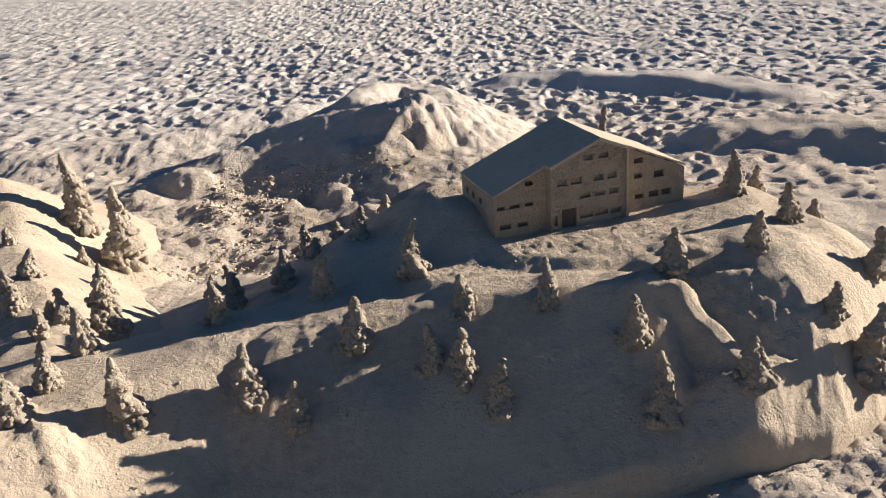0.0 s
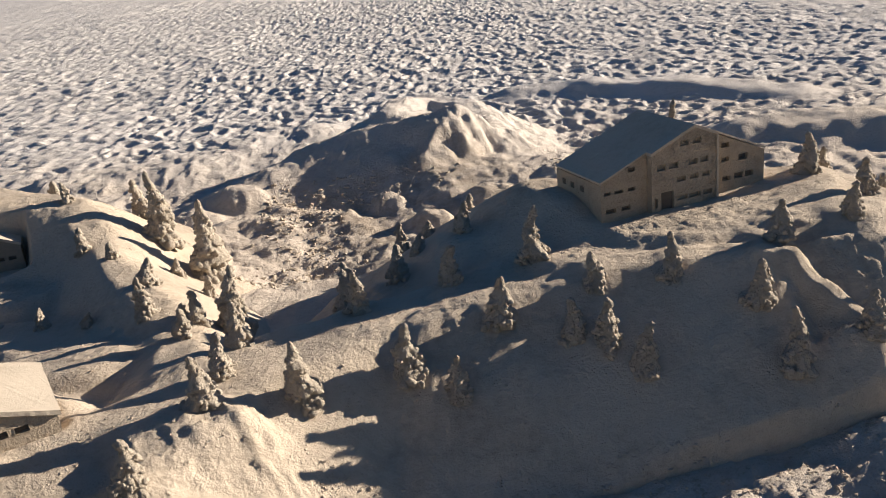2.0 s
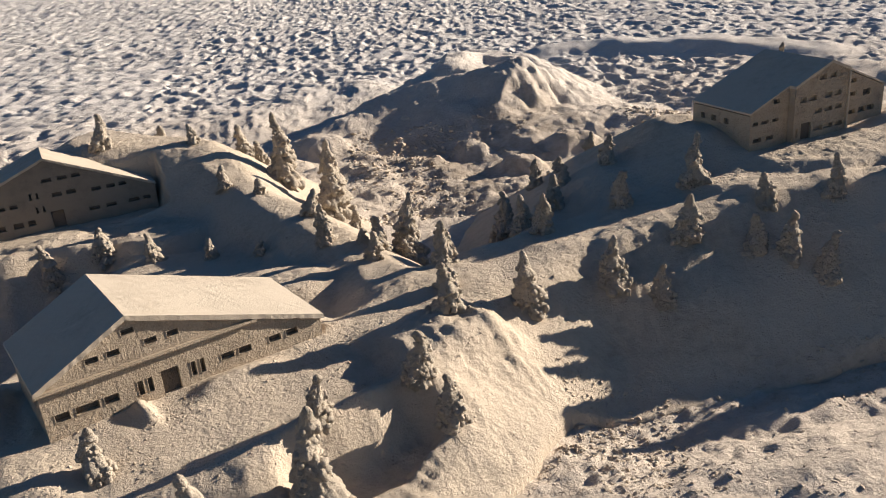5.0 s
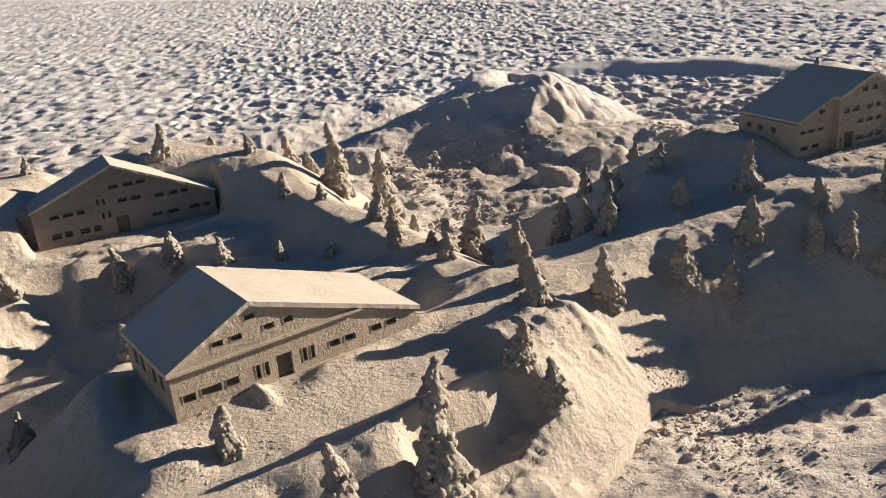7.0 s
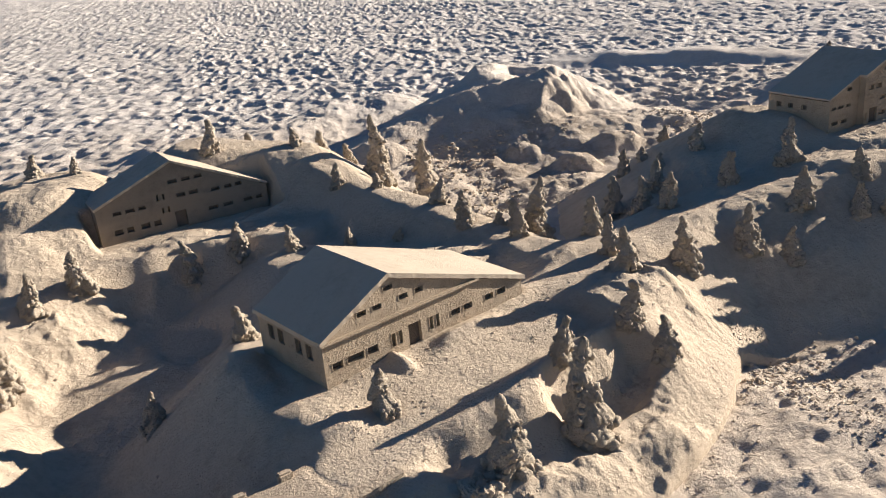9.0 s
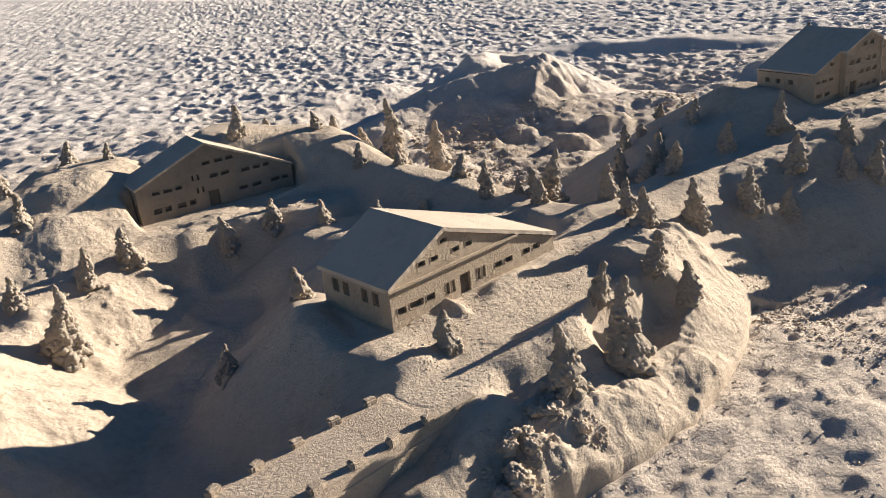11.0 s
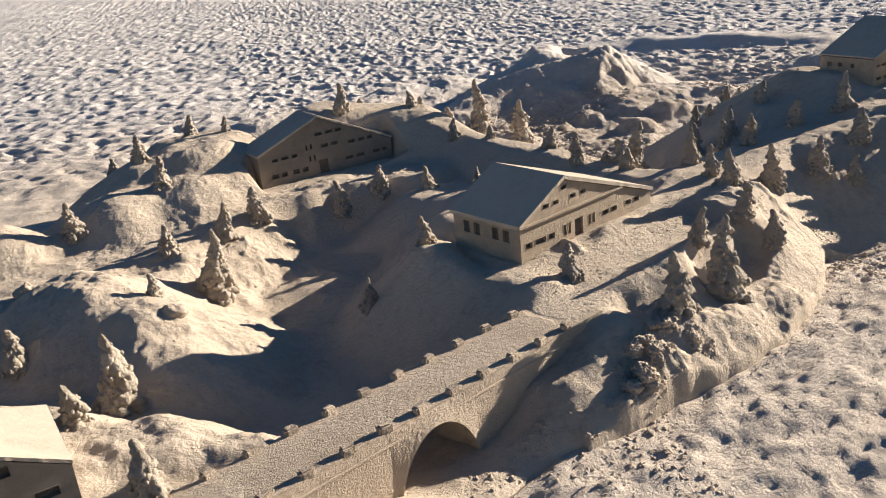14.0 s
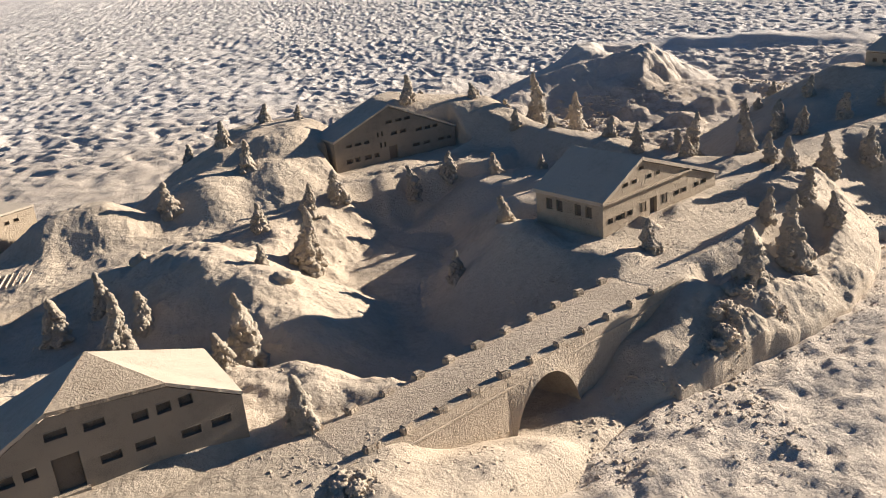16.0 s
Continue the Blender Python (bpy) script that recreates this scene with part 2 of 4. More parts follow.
def ground_height(x, y):
    """The trodden beach around and behind the village."""
    h = GROUND_Z + 0.03 * fbm(x, y, 0.45, 2, 3)
    far = smooth_step(4.6, 6.5, y + 0.3 * np.abs(x + 1.5) * (x > 1) )
    h = h + dimples(x, y, 0.21, 0.055, 0.017, 11, 0.9, 1.9) * (0.02 + 0.98 * far) + dimples(x, y, 0.13, 0.036, 0.010, 23, 0.9) * (0.05 + 0.95 * far)
    h = h + dimples(0.8 * x, 1.25 * y, 0.27, 0.06, 0.016, 61, 0.75, 1.5, 0.5) * far * smooth_step(5.8, 7.0, y)
    h = h + (0.005 + 0.007 * smooth_step(3.0, 4.4, y)) * fbm(x, y, 5.0, 3, 5) + 0.007 * churn(x, y, 8.0, 21) * smooth_step(3.0, 4.4, y) * (1 - 0.6 * smooth_step(9, 16, y))
    near = 1 - smooth_step(3.4, 4.4, y)
    u, v = 0.94 * x + 0.34 * y, -0.34 * x + 0.94 * y
    h = h + near * (0.018 * (0.5 - np.minimum(np.abs(fbm(0.9 * u, 2.4 * v, 2.4, 3, 37, 0.5)), 0.5)) + 0.009 * fbm(0.8 * u, 2.2 * v, 5.0, 3, 32, 0.6) - 0.007 * np.minimum(np.abs(fbm(u, 1.7 * v, 6.0, 2, 31)), 0.6) + 0.008 * fbm(x, y, 3.2, 3, 34) - 0.004 * churn(u, 1.8 * v, 6.0, 33) + 0.004 * fbm(x, y, 17.0, 3, 35, 0.6) + 0.0022 * churn(x, y, 33.0, 36)
                    + (0.004 + 0.007 * smooth_step(-1.3, -0.9, x)) * np.maximum(fbm(x, y, 40.0, 2, 38), -0.1) * smooth_step(-0.3, 0.3, fbm(x, y, 1.6, 3, 39)))
    h = h - 0.085 * smooth_step(-1.2, -0.7, x) * smooth_step(1.40, 1.75, y) * (1 - smooth_step(0.5, 0.9, x)) * (1 - smooth_step(2.6, 3.0, y))
    # room for the village, which stands in a shallow pit
    yf = np.interp(x, FRONT_X, FRONT_Y)
    h = h - 0.3 * smooth_step(0.06, 0.14, y - yf) * smooth_step(0.0, 0.3, 2.5 + np.clip(-1.15 - x, 0, 1.6) - y) * (x < 1.2) * (x > -5.6)
    # dug-over ground behind the village
    dug = smooth_step(3.6, 4.2, y) * (1 - smooth_step(6.2, 7.4, y)) * (1 - smooth_step(1.3, 2.3, np.abs(x + 0.7)))
    pit = np.exp(-((x + 1.25) / 0.6) ** 2 - ((y - 4.15) / 0.4) ** 2)
    h = h + dug * (-0.03 + 0.04 * fbm(x, y, 1.6, 3, 8, 0.5) + 0.012 * fbm(x * 0.5, y, 6.0, 4, 82, 0.7) - 0.006 * churn(x, y, 5.0, 81) + 0.006 * churn(0.6 * x, y, 12.0, 82) + 0.007 * churn(x, y, 26.0, 83) + 0.006 * np.abs(fbm(x, y, 34.0, 2, 86))) - 0.07 * pit
    # heap of dug-out sand: a hollowed top, a fluted sunny side, a long shoulder and a spur
    rough = 0.026 * fbm(x, y, 3.0, 4, 9, 0.6) + 0.012 * churn(x, y, 3.4, 71) - 0.007 * churn(x, y, 7.0, 72) + 0.012 * fbm(x, y, 11.0, 4, 73, 0.65) + 0.008 * churn(x, y, 12.0, 74)
    skirt = ridge(x, y, [(-0.3, 5.55, 0.06, 0.12), (0.2, 5.45, 0.045, 0.12)], 0.26, 0.06) + 0.6 * rough
    h = smooth_max(h, skirt, 0.04)
    heap = ridge(x, y, [(-0.74, 6.20, 0.325, 0.05), (-0.64, 6.55, 0.345, 0.07), (-0.42, 6.85, 0.29, 0.10), (-0.16, 6.50, 0.285, 0.09), (-0.05, 6.13, 0.225, 0.07), (-0.42, 6.03, 0.25, 0.05), (-0.74, 6.20, 0.325, 0.05)], 0.88, 0.015)
    heap = smooth_max(heap, ridge(x, y, [(-0.42, 6.40, 0.225, 0.22)], 0.9, 0.02), 0.03)
    heap = smooth_max(heap, ridge(x, y, [(-0.12, 6.45, 0.27, 0.07), (-0.04, 6.12, 0.205, 0.06)], 0.55, 0.03), 0.03)
    heap = smooth_max(heap, ridge(x, y, [(-0.72, 6.25, 0.32, 0.05), (-1.28, 5.88, 0.165, 0.04), (-1.85, 5.50, 0.05, 0.05)], 0.42, 0.05), 0.05)
    flank = 0.160 + 0.16 * (x + 1.284) + 0.43 * (y - 5.824) - 0.35 * np.maximum(-1.35 - x, 0) - 0.75 * np.maximum(x + 0.50 - 0.42 * (y - 5.45) + 0.05 * fbm(x, y, 5.5, 3, 78, 0.6), 0) - 1.2 * np.maximum(y - 5.95, 0)
    heap = smooth_max(heap, flank, 0.045)
    heap = smooth_max(heap, ridge(x, y, [(-0.36, 6.0, 0.21, 0.03), (-0.47, 5.40, 0.065, 0.05), (-0.40, 5.12, 0.0, 0.05)], 0.75, 0.03), 0.03)
    heap = heap - 0.04 * np.exp(-((x + 0.68) / 0.13) ** 2 - ((y - 5.72) / 0.16) ** 2)
    around, away = np.arctan2(y - 6.4, x + 0.4), np.hypot(x + 0.4, y - 6.4)
    sunny = smooth_step(-1.75, -1.35, around) * (1 - smooth_step(0.3, 0.8, around)) * smooth_step(0.28, 0.5, away) * (1 - smooth_step(0.7, 1.0, away))
    heap = heap + sunny * (0.014 * fbm(np.cos(around) * 5.0, np.sin(around) * 5.0 + 0.9 * away, 2.6, 3, 77, 0.6) + 0.016 * fbm(x, y, 9.0, 3, 79, 0.6))
    h = smooth_max(h, heap + 0.45 * rough, 0.03)
    for mx, my, mz, mw in ((-1.50, 5.20, -0.01, 0.05), (-1.14, 4.99, -0.02, 0.05), (-1.80, 5.42, 0.09, 0.06), (-0.80, 5.12, 0.01, 0.04), (-2.05, 5.15, 0.02, 0.07), (-0.55, 4.75, -0.02, 0.04), (-0.15, 5.0, 0.02, 0.06), (0.35, 5.25, 0.05, 0.07)):
        h = smooth_max(h, ridge(x, y, [(mx, my, mz, mw), (mx + 1.6 * mw, my - 0.5 * mw, mz - 0.01, 0.7 * mw)], 0.85, 0.02) + 0.7 * rough, 0.012)
    # low bank behind the heap and piles left of it
    bank = ridge(x, y, [(0.5, 8.25, 0.02, 0.06), (1.2, 8.05, 0.06, 0.09), (2.0, 7.5, 0.06, 0.10), (2.6, 6.9, 0.03, 0.10)], 0.42, 0.08) + 0.02 * fbm(x, y, 2.5, 3, 6)
    h = smooth_max(h, bank, 0.04)
    left = ridge(x, y, [(-3.3, 6.4, 0.05, 0.16), (-2.5, 6.6, 0.04, 0.1), (-1.6, 7.3, 0.05, 0.15)], 0.3, 0.08) + 0.02 * fbm(x, y, 3.0, 3, 16) + 0.015 * churn(x, y, 5.0, 84) + 0.012 * churn(x, y, 13.0, 85)
    h = smooth_max(h, left, 0.04)
    right = ridge(x, y, [(1.9, 5.6, 0.09, 0.12), (2.6, 5.4, 0.12, 0.15), (3.1, 5.0, 0.06, 0.1)], 0.4, 0.08) + 0.03 * fbm(x, y, 3.0, 3, 26)
    return smooth_max(h, right, 0.04)


FRONT_X = (-6.2, -4.6, -3.9, -3.42, -3.1, -2.8, -2.62, -2.43, -2.18, -2.0, -1.65, -1.46, -1.3, -1.16, -1.0, -0.8, -0.2, 0.1, 0.47, 0.86, 1.04, 1.25, 1.6, 2.2)
FRONT_Y = (-0.12, -0.1, 0.05, 0.26, 0.50, 0.70, 0.79, 0.87, 0.98, 1.02, 1.165, 1.32, 1.46, 1.62, 1.83, 1.86, 1.92, 1.99, 2.04, 2.085, 2.13, 2.27, 2.75, 3.4)


RIPPLE_X, RIPPLE_Y = 0.14, 2.88


SLIDE_FOOT = (0.795, 2.295, 0.222, 0.016)


def hollow(h, x, y, nodes, slope, soft=0.03):
    """Digs a trench along a line of (x, y, bottom, half width) into h."""
    dug = -ridge(x, y, [(a, b, -c, w) for a, b, c, w in nodes], slope, soft)
    return -smooth_max(-h, -dug, 0.03)


def terrace_pad(h, x, y, corner, heading, u0, u1, v0, v1, z, soft=0.05):
    """Levels a rectangle under a house."""
    c, s = math.cos(radians(heading)), math.sin(radians(heading))
    u, v = (x - corner[0]) * c + (y - corner[1]) * s, -(x - corner[0]) * s + (y - corner[1]) * c
    inside = smooth_step(0, soft, u - u0) * smooth_step(0, soft, u1 - u) * smooth_step(0, soft, v - v0) * smooth_step(0, soft, v1 - v)
    return h + (z - h) * inside


def land_height(x, y):
    """The sculpted village: banks, terraces, valley and road."""
    x_true, y_true = x, y
    x, y = x + 0.028 * fbm(x, y, 2.3, 2, 201), y + 0.028 * fbm(x, y, 2.3, 2, 202)
    lump = 0.012 * fbm(x, y, 5.0, 4, 31) + 0.006 * churn(x, y, 8.0, 37) + 0.003 * churn(x, y, 24.0, 39)
    # plateau with the middle house, and the road that climbs to the upper house
    h = ridge(x, y, [(-2.42, 1.62, 0.262, 0.14), (-2.0, 1.85, 0.266, 0.28), (-1.6, 1.98, 0.268, 0.20), (-1.28, 2.36, 0.272, 0.13),
                     (-0.85, 2.66, 0.28, 0.11), (-0.4, 2.7, 0.305, 0.15), (0.05, 2.86, 0.362, 0.21), (0.4, 3.06, 0.405, 0.27),
                     (0.95, 3.2, 0.44, 0.16)], 0.80, 0.07)
    h = smooth_max(h, ridge(x, y, [(0.1, 3.3, 0.40, 0.12), (-0.38, 3.24, 0.345, 0.08), (-0.72, 3.12, 0.205, 0.05)], 0.62, 0.06), 0.05)
    h = smooth_max(h, ridge(x, y, [(0.05, 3.07, 0.42, 0.02), (-0.01, 3.2, 0.475, 0.03), (-0.05, 3.4, 0.49, 0.05)], 0.62, 0.05), 0.04)
    h = smooth_max(h, ridge(x, y, [(-0.36, 3.78, 0.11, 0.03), (-0.5, 3.5, 0.14, 0.04)], 0.6, 0.05), 0.04)
    h = smooth_max(h, ridge(x, y, [(-2.4, 1.9, 0.262, 0.16), (-2.0, 2.1, 0.262, 0.26)], 0.85, 0.05), 0.04)
    h = smooth_max(h, ridge(x, y, [(-2.60, 1.62, 0.25, 0.02), (-2.72, 1.95, 0.29, 0.02), (-2.70, 2.3, 0.18, 0.05)], 0.85, 0.05), 0.03)
    # strip along the road, its broken edge, and the lower front
    apron = ridge(x, y, [(-2.48, 1.40, 0.222, 0.07), (-2.2, 1.5, 0.235, 0.09), (-1.95, 1.6, 0.24, 0.10), (-1.6, 1.8, 0.265, 0.10), (-1.35, 2.05, 0.28, 0.10)], 1.3, 0.04)
    h = smooth_max(h, apron, 0.03)
    front = ridge(x, y, [(-2.14, 1.24, 0.165, 0.06), (-1.88, 1.30, 0.115, 0.05), (-1.58, 1.42, 0.085, 0.05), (-1.42, 1.66, 0.07, 0.04), (-1.38, 1.9, 0.16, 0.03)], 0.9, 0.05) + lump + 0.012 * churn(x, y, 6.0, 104)
    front = front + (0.010 * churn(x, y, 9.0, 101) + 0.004 * churn(x, y, 26.0, 102)) * smooth_step(-1.75, -2.05, x)
    front = smooth_max(front, ridge(x, y, [(-2.25, 1.09, 0.15, 0.05), (-2.38, 0.98, 0.06, 0.04)], 1.2, 0.04) + 1.5 * lump + 0.022 * churn(x, y, 11.0, 103), 0.03)
    front = smooth_max(front, ridge(x, y, [(-2.34, 1.23, 0.20, 0.03), (-2.60, 1.10, 0.115, 0.04), (-2.84, 0.96, 0.0, 0.05)], 0.8, 0.05) + 0.3 * lump, 0.03)
    h = smooth_max(h, front, 0.04)
    h = hollow(h, x, y, [(-1.48, 1.64, 0.10, 0.02), (-1.6, 1.54, 0.08, 0.03), (-1.74, 1.46, 0.07, 0.03)], 1.9)
    # the shaded slope below the road: one even face under a straight crest
    h = smooth_max(h, ridge(x, y, [(0.55, 2.58, 0.40, 0.03), (0.3, 2.62, 0.385, 0.05), (0.0, 2.63, 0.362, 0.05), (-0.3, 2.60, 0.322, 0.05), (-0.62, 2.545, 0.292, 0.05)], 0.76, 0.03), 0.03)
    h = h - 0.025 * np.exp(-((x + 0.74) / 0.1) ** 2 - ((y - 2.18) / 0.1) ** 2)
    face = 0.21 + 0.10 * x + 0.76 * (y - 2.27) + 0.9 * np.maximum(-0.62 - x, 0) + 0.4 * lump
    h = -smooth_max(-h, -face, 0.03)
    knob = ridge(x, y, [(-1.42, 1.97, 0.30, 0.05), (-1.28, 2.06, 0.295, 0.03)], 1.3, 0.08) + 0.7 * lump
    across, along = 0.8 * x + 0.6 * y, 0.6 * x - 0.8 * y
    flutes = 1 - np.abs(value_noise(across * 9 + 0.6 * value_noise(across * 7, along * 7, 7), along * 2.5, 8)) - 0.5 * np.abs(value_noise(across * 23, along * 7, 9))
    knob = knob + 0.05 * flutes - 0.03 + 0.012 * churn(x, y, 10.0, 87) + 0.006 * churn(x, y, 24.0, 88)
    h = smooth_max(h, knob, 0.03)
    # slopes and humps beside the upper house
    hump = ridge(x, y, [(0.66, 2.72, 0.40, 0.06), (0.82, 2.82, 0.42, 0.08), (1.02, 2.80, 0.435, 0.09), (1.22, 2.98, 0.39, 0.09), (1.08, 3.24, 0.44, 0.08)], 0.78, 0.06)
    hump = smooth_max(hump, ridge(x, y, [(0.97, 2.74, 0.43, 0.05), (0.965, 2.59, 0.405, 0.03), (1.05, 2.48, 0.33, 0.04), (1.20, 2.42, 0.24, 0.04)], 0.95, 0.06), 0.04)
    hump = smooth_max(hump, ridge(x, y, [(1.24, 2.80, 0.34, 0.06), (1.36, 2.66, 0.24, 0.06)], 0.8, 0.06), 0.05)
    hump = smooth_max(hump, ridge(x, y, [(0.98, 2.30, 0.18, 0.04), (1.06, 2.34, 0.215, 0.04), (1.22, 2.42, 0.22, 0.05)], 0.95, 0.06) + 0.8 * lump, 0.04)
    hump = smooth_max(hump, ridge(x, y, [(0.98, 2.30, 0.18, 0.03), (1.1, 2.34, 0.18, 0.04)], 1.0, 0.04) + lump, 0.03)
    plane = 0.371 + 0.10 * (x - 0.793) + 0.76 * (y - 2.553) + 0.4 * lump
    bowl = plane + 1.1 * np.maximum(x - 1.0 - 0.25 * (y - 2.35), 0) + 1.2 * np.maximum(0.66 - x, 0)
    hump = -smooth_max(-hump, -bowl, 0.03)
    hump = smooth_max(hump, plane - 1.0 * np.maximum(0.64 - x, 0) - 0.9 * np.maximum(x - 1.03 + 0.14 * smooth_step(2.41, 2.54, y), 0) - 1.0 * np.maximum(y - 2.60, 0), 0.02)
    h = np.where(x > 0.60, -smooth_max(-h, -(bowl + 0.35 * smooth_step(2.50, 2.62, y)), 0.02), h)
    hump = smooth_max(hump, ridge(x, y, [(0.56, 2.54, 0.405, 0.02), (0.655, 2.522, 0.392, 0.02), SLIDE_FOOT], 1.5, 0.012), 0.012)
    hump = smooth_max(hump, ridge(x, y, [(0.62, 2.26, 0.19, 0.03), (0.82, 2.30, 0.222, 0.03), (1.05, 2.335, 0.225, 0.05), (1.2, 2.42, 0.25, 0.05)], 0.92, 0.06) + 1.6 * lump + 0.006 * churn(x, y, 14.0, 113), 0.03)
    h = smooth_max(h, hump, 0.03)
    # ridge behind the middle house
    back = ridge(x, y, [(-2.9, 4.3, 0.50, 0.14), (-2.4, 4.16, 0.44, 0.08), (-2.13, 3.76, 0.305, 0.02), (-1.81, 3.2, 0.275, 0.04),
                        (-1.56, 2.8, 0.225, 0.05), (-1.5, 2.5, 0.265, 0.08)], 0.80, 0.06)
    back = smooth_max(back, ridge(x, y, [(-2.15, 4.5, 0.18, 0.06), (-1.98, 4.15, 0.10, 0.03), (-1.7, 3.98, 0.0, 0.05)], 0.7, 0.06), 0.05)
    back = smooth_max(back, ridge(x, y, [(-2.5, 3.22, 0.15, 0.10), (-2.2, 3.1, 0.15, 0.14), (-1.85, 2.75, 0.20, 0.14)], 0.6, 0.06), 0.05)
    back = smooth_max(back, ridge(x, y, [(-2.5, 2.66, 0.18, 0.06), (-2.2, 2.68, 0.215, 0.08), (-1.9, 2.72, 0.225, 0.08)], 0.75, 0.06), 0.05)
    h = smooth_max(h, back, 0.06)
    # terrace with the shaded house, and its road
    terrace = ridge(x, y, [(-2.55, 3.72, 0.185, 0.26), (-3.1, 3.68, 0.19, 0.17), (-3.5, 3.36, 0.175, 0.10), (-3.95, 3.08, 0.165, 0.13),
                           (-4.5, 2.78, 0.165, 0.18), (-5.6, 2.35, 0.17, 0.35)], 1.4, 0.05)
    h = smooth_max(h, terrace + 0.5 * lump, 0.03)
    shelf = ridge(x, y, [(-3.68, 2.62, -0.05, 0.08), (-3.76, 2.85, 0.07, 0.06), (-3.64, 3.08, 0.10, 0.06), (-3.88, 2.9, 0.12, 0.05)], 0.8, 0.05) + 1.5 * lump
    h = smooth_max(h, shelf, 0.03)
    hill = ridge(x, y, [(-3.84, 4.46, 0.39, 0.10), (-3.66, 4.14, 0.45, 0.12), (-3.76, 3.9, 0.455, 0.14), (-3.82, 3.60, 0.36, 0.10), (-3.84, 3.48, 0.31, 0.07)], 0.74, 0.09)
    hill = smooth_max(hill, ridge(x, y, [(-3.74, 3.9, 0.43, 0.10), (-4.05, 3.78, 0.42, 0.06), (-4.10, 3.56, 0.34, 0.05)], 0.7, 0.07), 0.05)
    hill = smooth_max(hill, ridge(x, y, [(-4.08, 3.42, 0.33, 0.03), (-4.18, 3.39, 0.34, 0.05), (-4.30, 3.34, 0.29, 0.03)], 0.8, 0.07), 0.04)
    h = smooth_max(h, hill + 0.5 * lump, 0.05)
    arm = ridge(x, y, [(-4.52, 3.20, 0.24, 0.03), (-4.74, 3.14, 0.33, 0.05), (-4.95, 3.10, 0.33, 0.04), (-5.16, 2.92, 0.18, 0.02)], 0.78, 0.05)
    h = smooth_max(h, arm + 0.004 * np.abs(value_noise(x * 34 + 2 * value_noise(x * 9, y * 9, 56), y * 9, 55)) + 0.4 * lump, 0.03)
    # knoll beyond the valley, and the terrace of the nearest house
    knoll = ridge(x, y, [(-3.90, 1.80, 0.19, 0.04), (-3.95, 2.0, 0.26, 0.05), (-4.14, 2.16, 0.315, 0.06), (-4.32, 2.28, 0.31, 0.07), (-4.52, 2.34, 0.22, 0.07)], 0.72, 0.06) + 0.9 * lump
    knoll = smooth_max(knoll, ridge(x, y, [(-4.7, 2.2, 0.11, 0.10), (-4.95, 1.9, 0.09, 0.28)], 0.8, 0.05) + 0.3 * lump, 0.04)
    knoll = smooth_max(knoll, ridge(x, y, [(-4.5, 1.56, 0.12, 0.08), (-4.05, 1.5, 0.06, 0.05)], 0.7, 0.06), 0.05)
    knoll = smooth_max(knoll, ridge(x, y, [(-3.88, 2.9, 0.13, 0.05), (-3.96, 2.62, 0.14, 0.06), (-4.12, 2.3, 0.28, 0.05)], 0.8, 0.05) + lump, 0.04)
    h = smooth_max(h, knoll, 0.05)
    near = ridge(x, y, [(-3.72, 0.61, 0.216, 0.10), (-4.3, 0.30, 0.232, 0.14), (-5.4, -0.3, 0.24, 0.16)], 0.9, 0.05)
    near = smooth_max(near, ridge(x, y, [(-3.93, 0.80, 0.235, 0.05), (-4.12, 0.80, 0.262, 0.10), (-4.7, 0.62, 0.27, 0.22), (-5.3, 0.5, 0.27, 0.4)], 0.9, 0.05), 0.03)
    near = smooth_max(near, ridge(x, y, [(-3.6, 0.86, 0.215, 0.03), (-3.85, 0.97, 0.26, 0.09), (-4.02, 0.98, 0.265, 0.10), (-4.15, 1.1, 0.28, 0.08)], 0.9, 0.05) + 0.8 * lump, 0.03)
    near = smooth_max(near, ridge(x, y, [(-4.95, 1.15, 0.26, 0.12), (-5.3, 1.2, 0.28, 0.15)], 0.7, 0.05) + lump, 0.03)
    h = smooth_max(h, near, 0.04)
    dune = ridge(x, y, [(-3.64, 0.36, 0.21, 0.06), (-3.42, 0.44, 0.14, 0.08), (-3.22, 0.52, 0.07, 0.07)], 0.7, 0.08)
    h = smooth_max(h, dune, 0.05)
    # valley floor; behind the village the beach takes over
    floor_z = -0.085 + 0.06 * (1 - smooth_step(0.9, 1.5, y)) + 0.012 * fbm(x, y, 4.0, 3, 44) - 0.3 * smooth_step(0.0, 0.25, y - 2.6 - 1.0 * np.maximum(-1.15 - x, 0)) * (x > -2.2)
    h = smooth_max(h, floor_z, 0.05) + 0.35 * lump
    crumble = smooth_step(-0.15, 0.45, fbm(x, y, 2.6, 3, 210))
    broken = np.exp(-((x + 1.45) / 0.34) ** 2 - ((y - 1.62) / 0.42) ** 2)
    h = h + broken * (0.010 * churn(0.8 * x + 0.6 * y, 0.45 * (0.6 * x - 0.8 * y), 11.0, 213) + 0.005 * churn(x, y, 25.0, 214))
    h = h + crumble * (0.003 * churn(x, y, 20.0, 211) + 0.0018 * churn(x, y, 41.0, 212))
    h = hollow(h, x, y, [(-3.22, 3.14, -0.04, 0.04), (-3.14, 3.04, -0.08, 0.08), (-3.0, 2.9, -0.08, 0.12)], 1.2)
    x, y = x_true, y_true
    h = terrace_pad(h, x, y, (-3.41, 3.643), 20.5, -0.07, 0.93, -0.16, 0.13, 0.19)
    h = terrace_pad(h, x, y, (-2.486, 1.689), 28.1, -0.045, 0.88, 0.0, 0.46, 0.262)
    fall = -(x + 2.486) * 0.471 + (y - 1.689) * 0.882
    yard = 0.259 - 0.15 * np.clip(-fall - 0.03, 0, 0.45) + 0.35 * lump
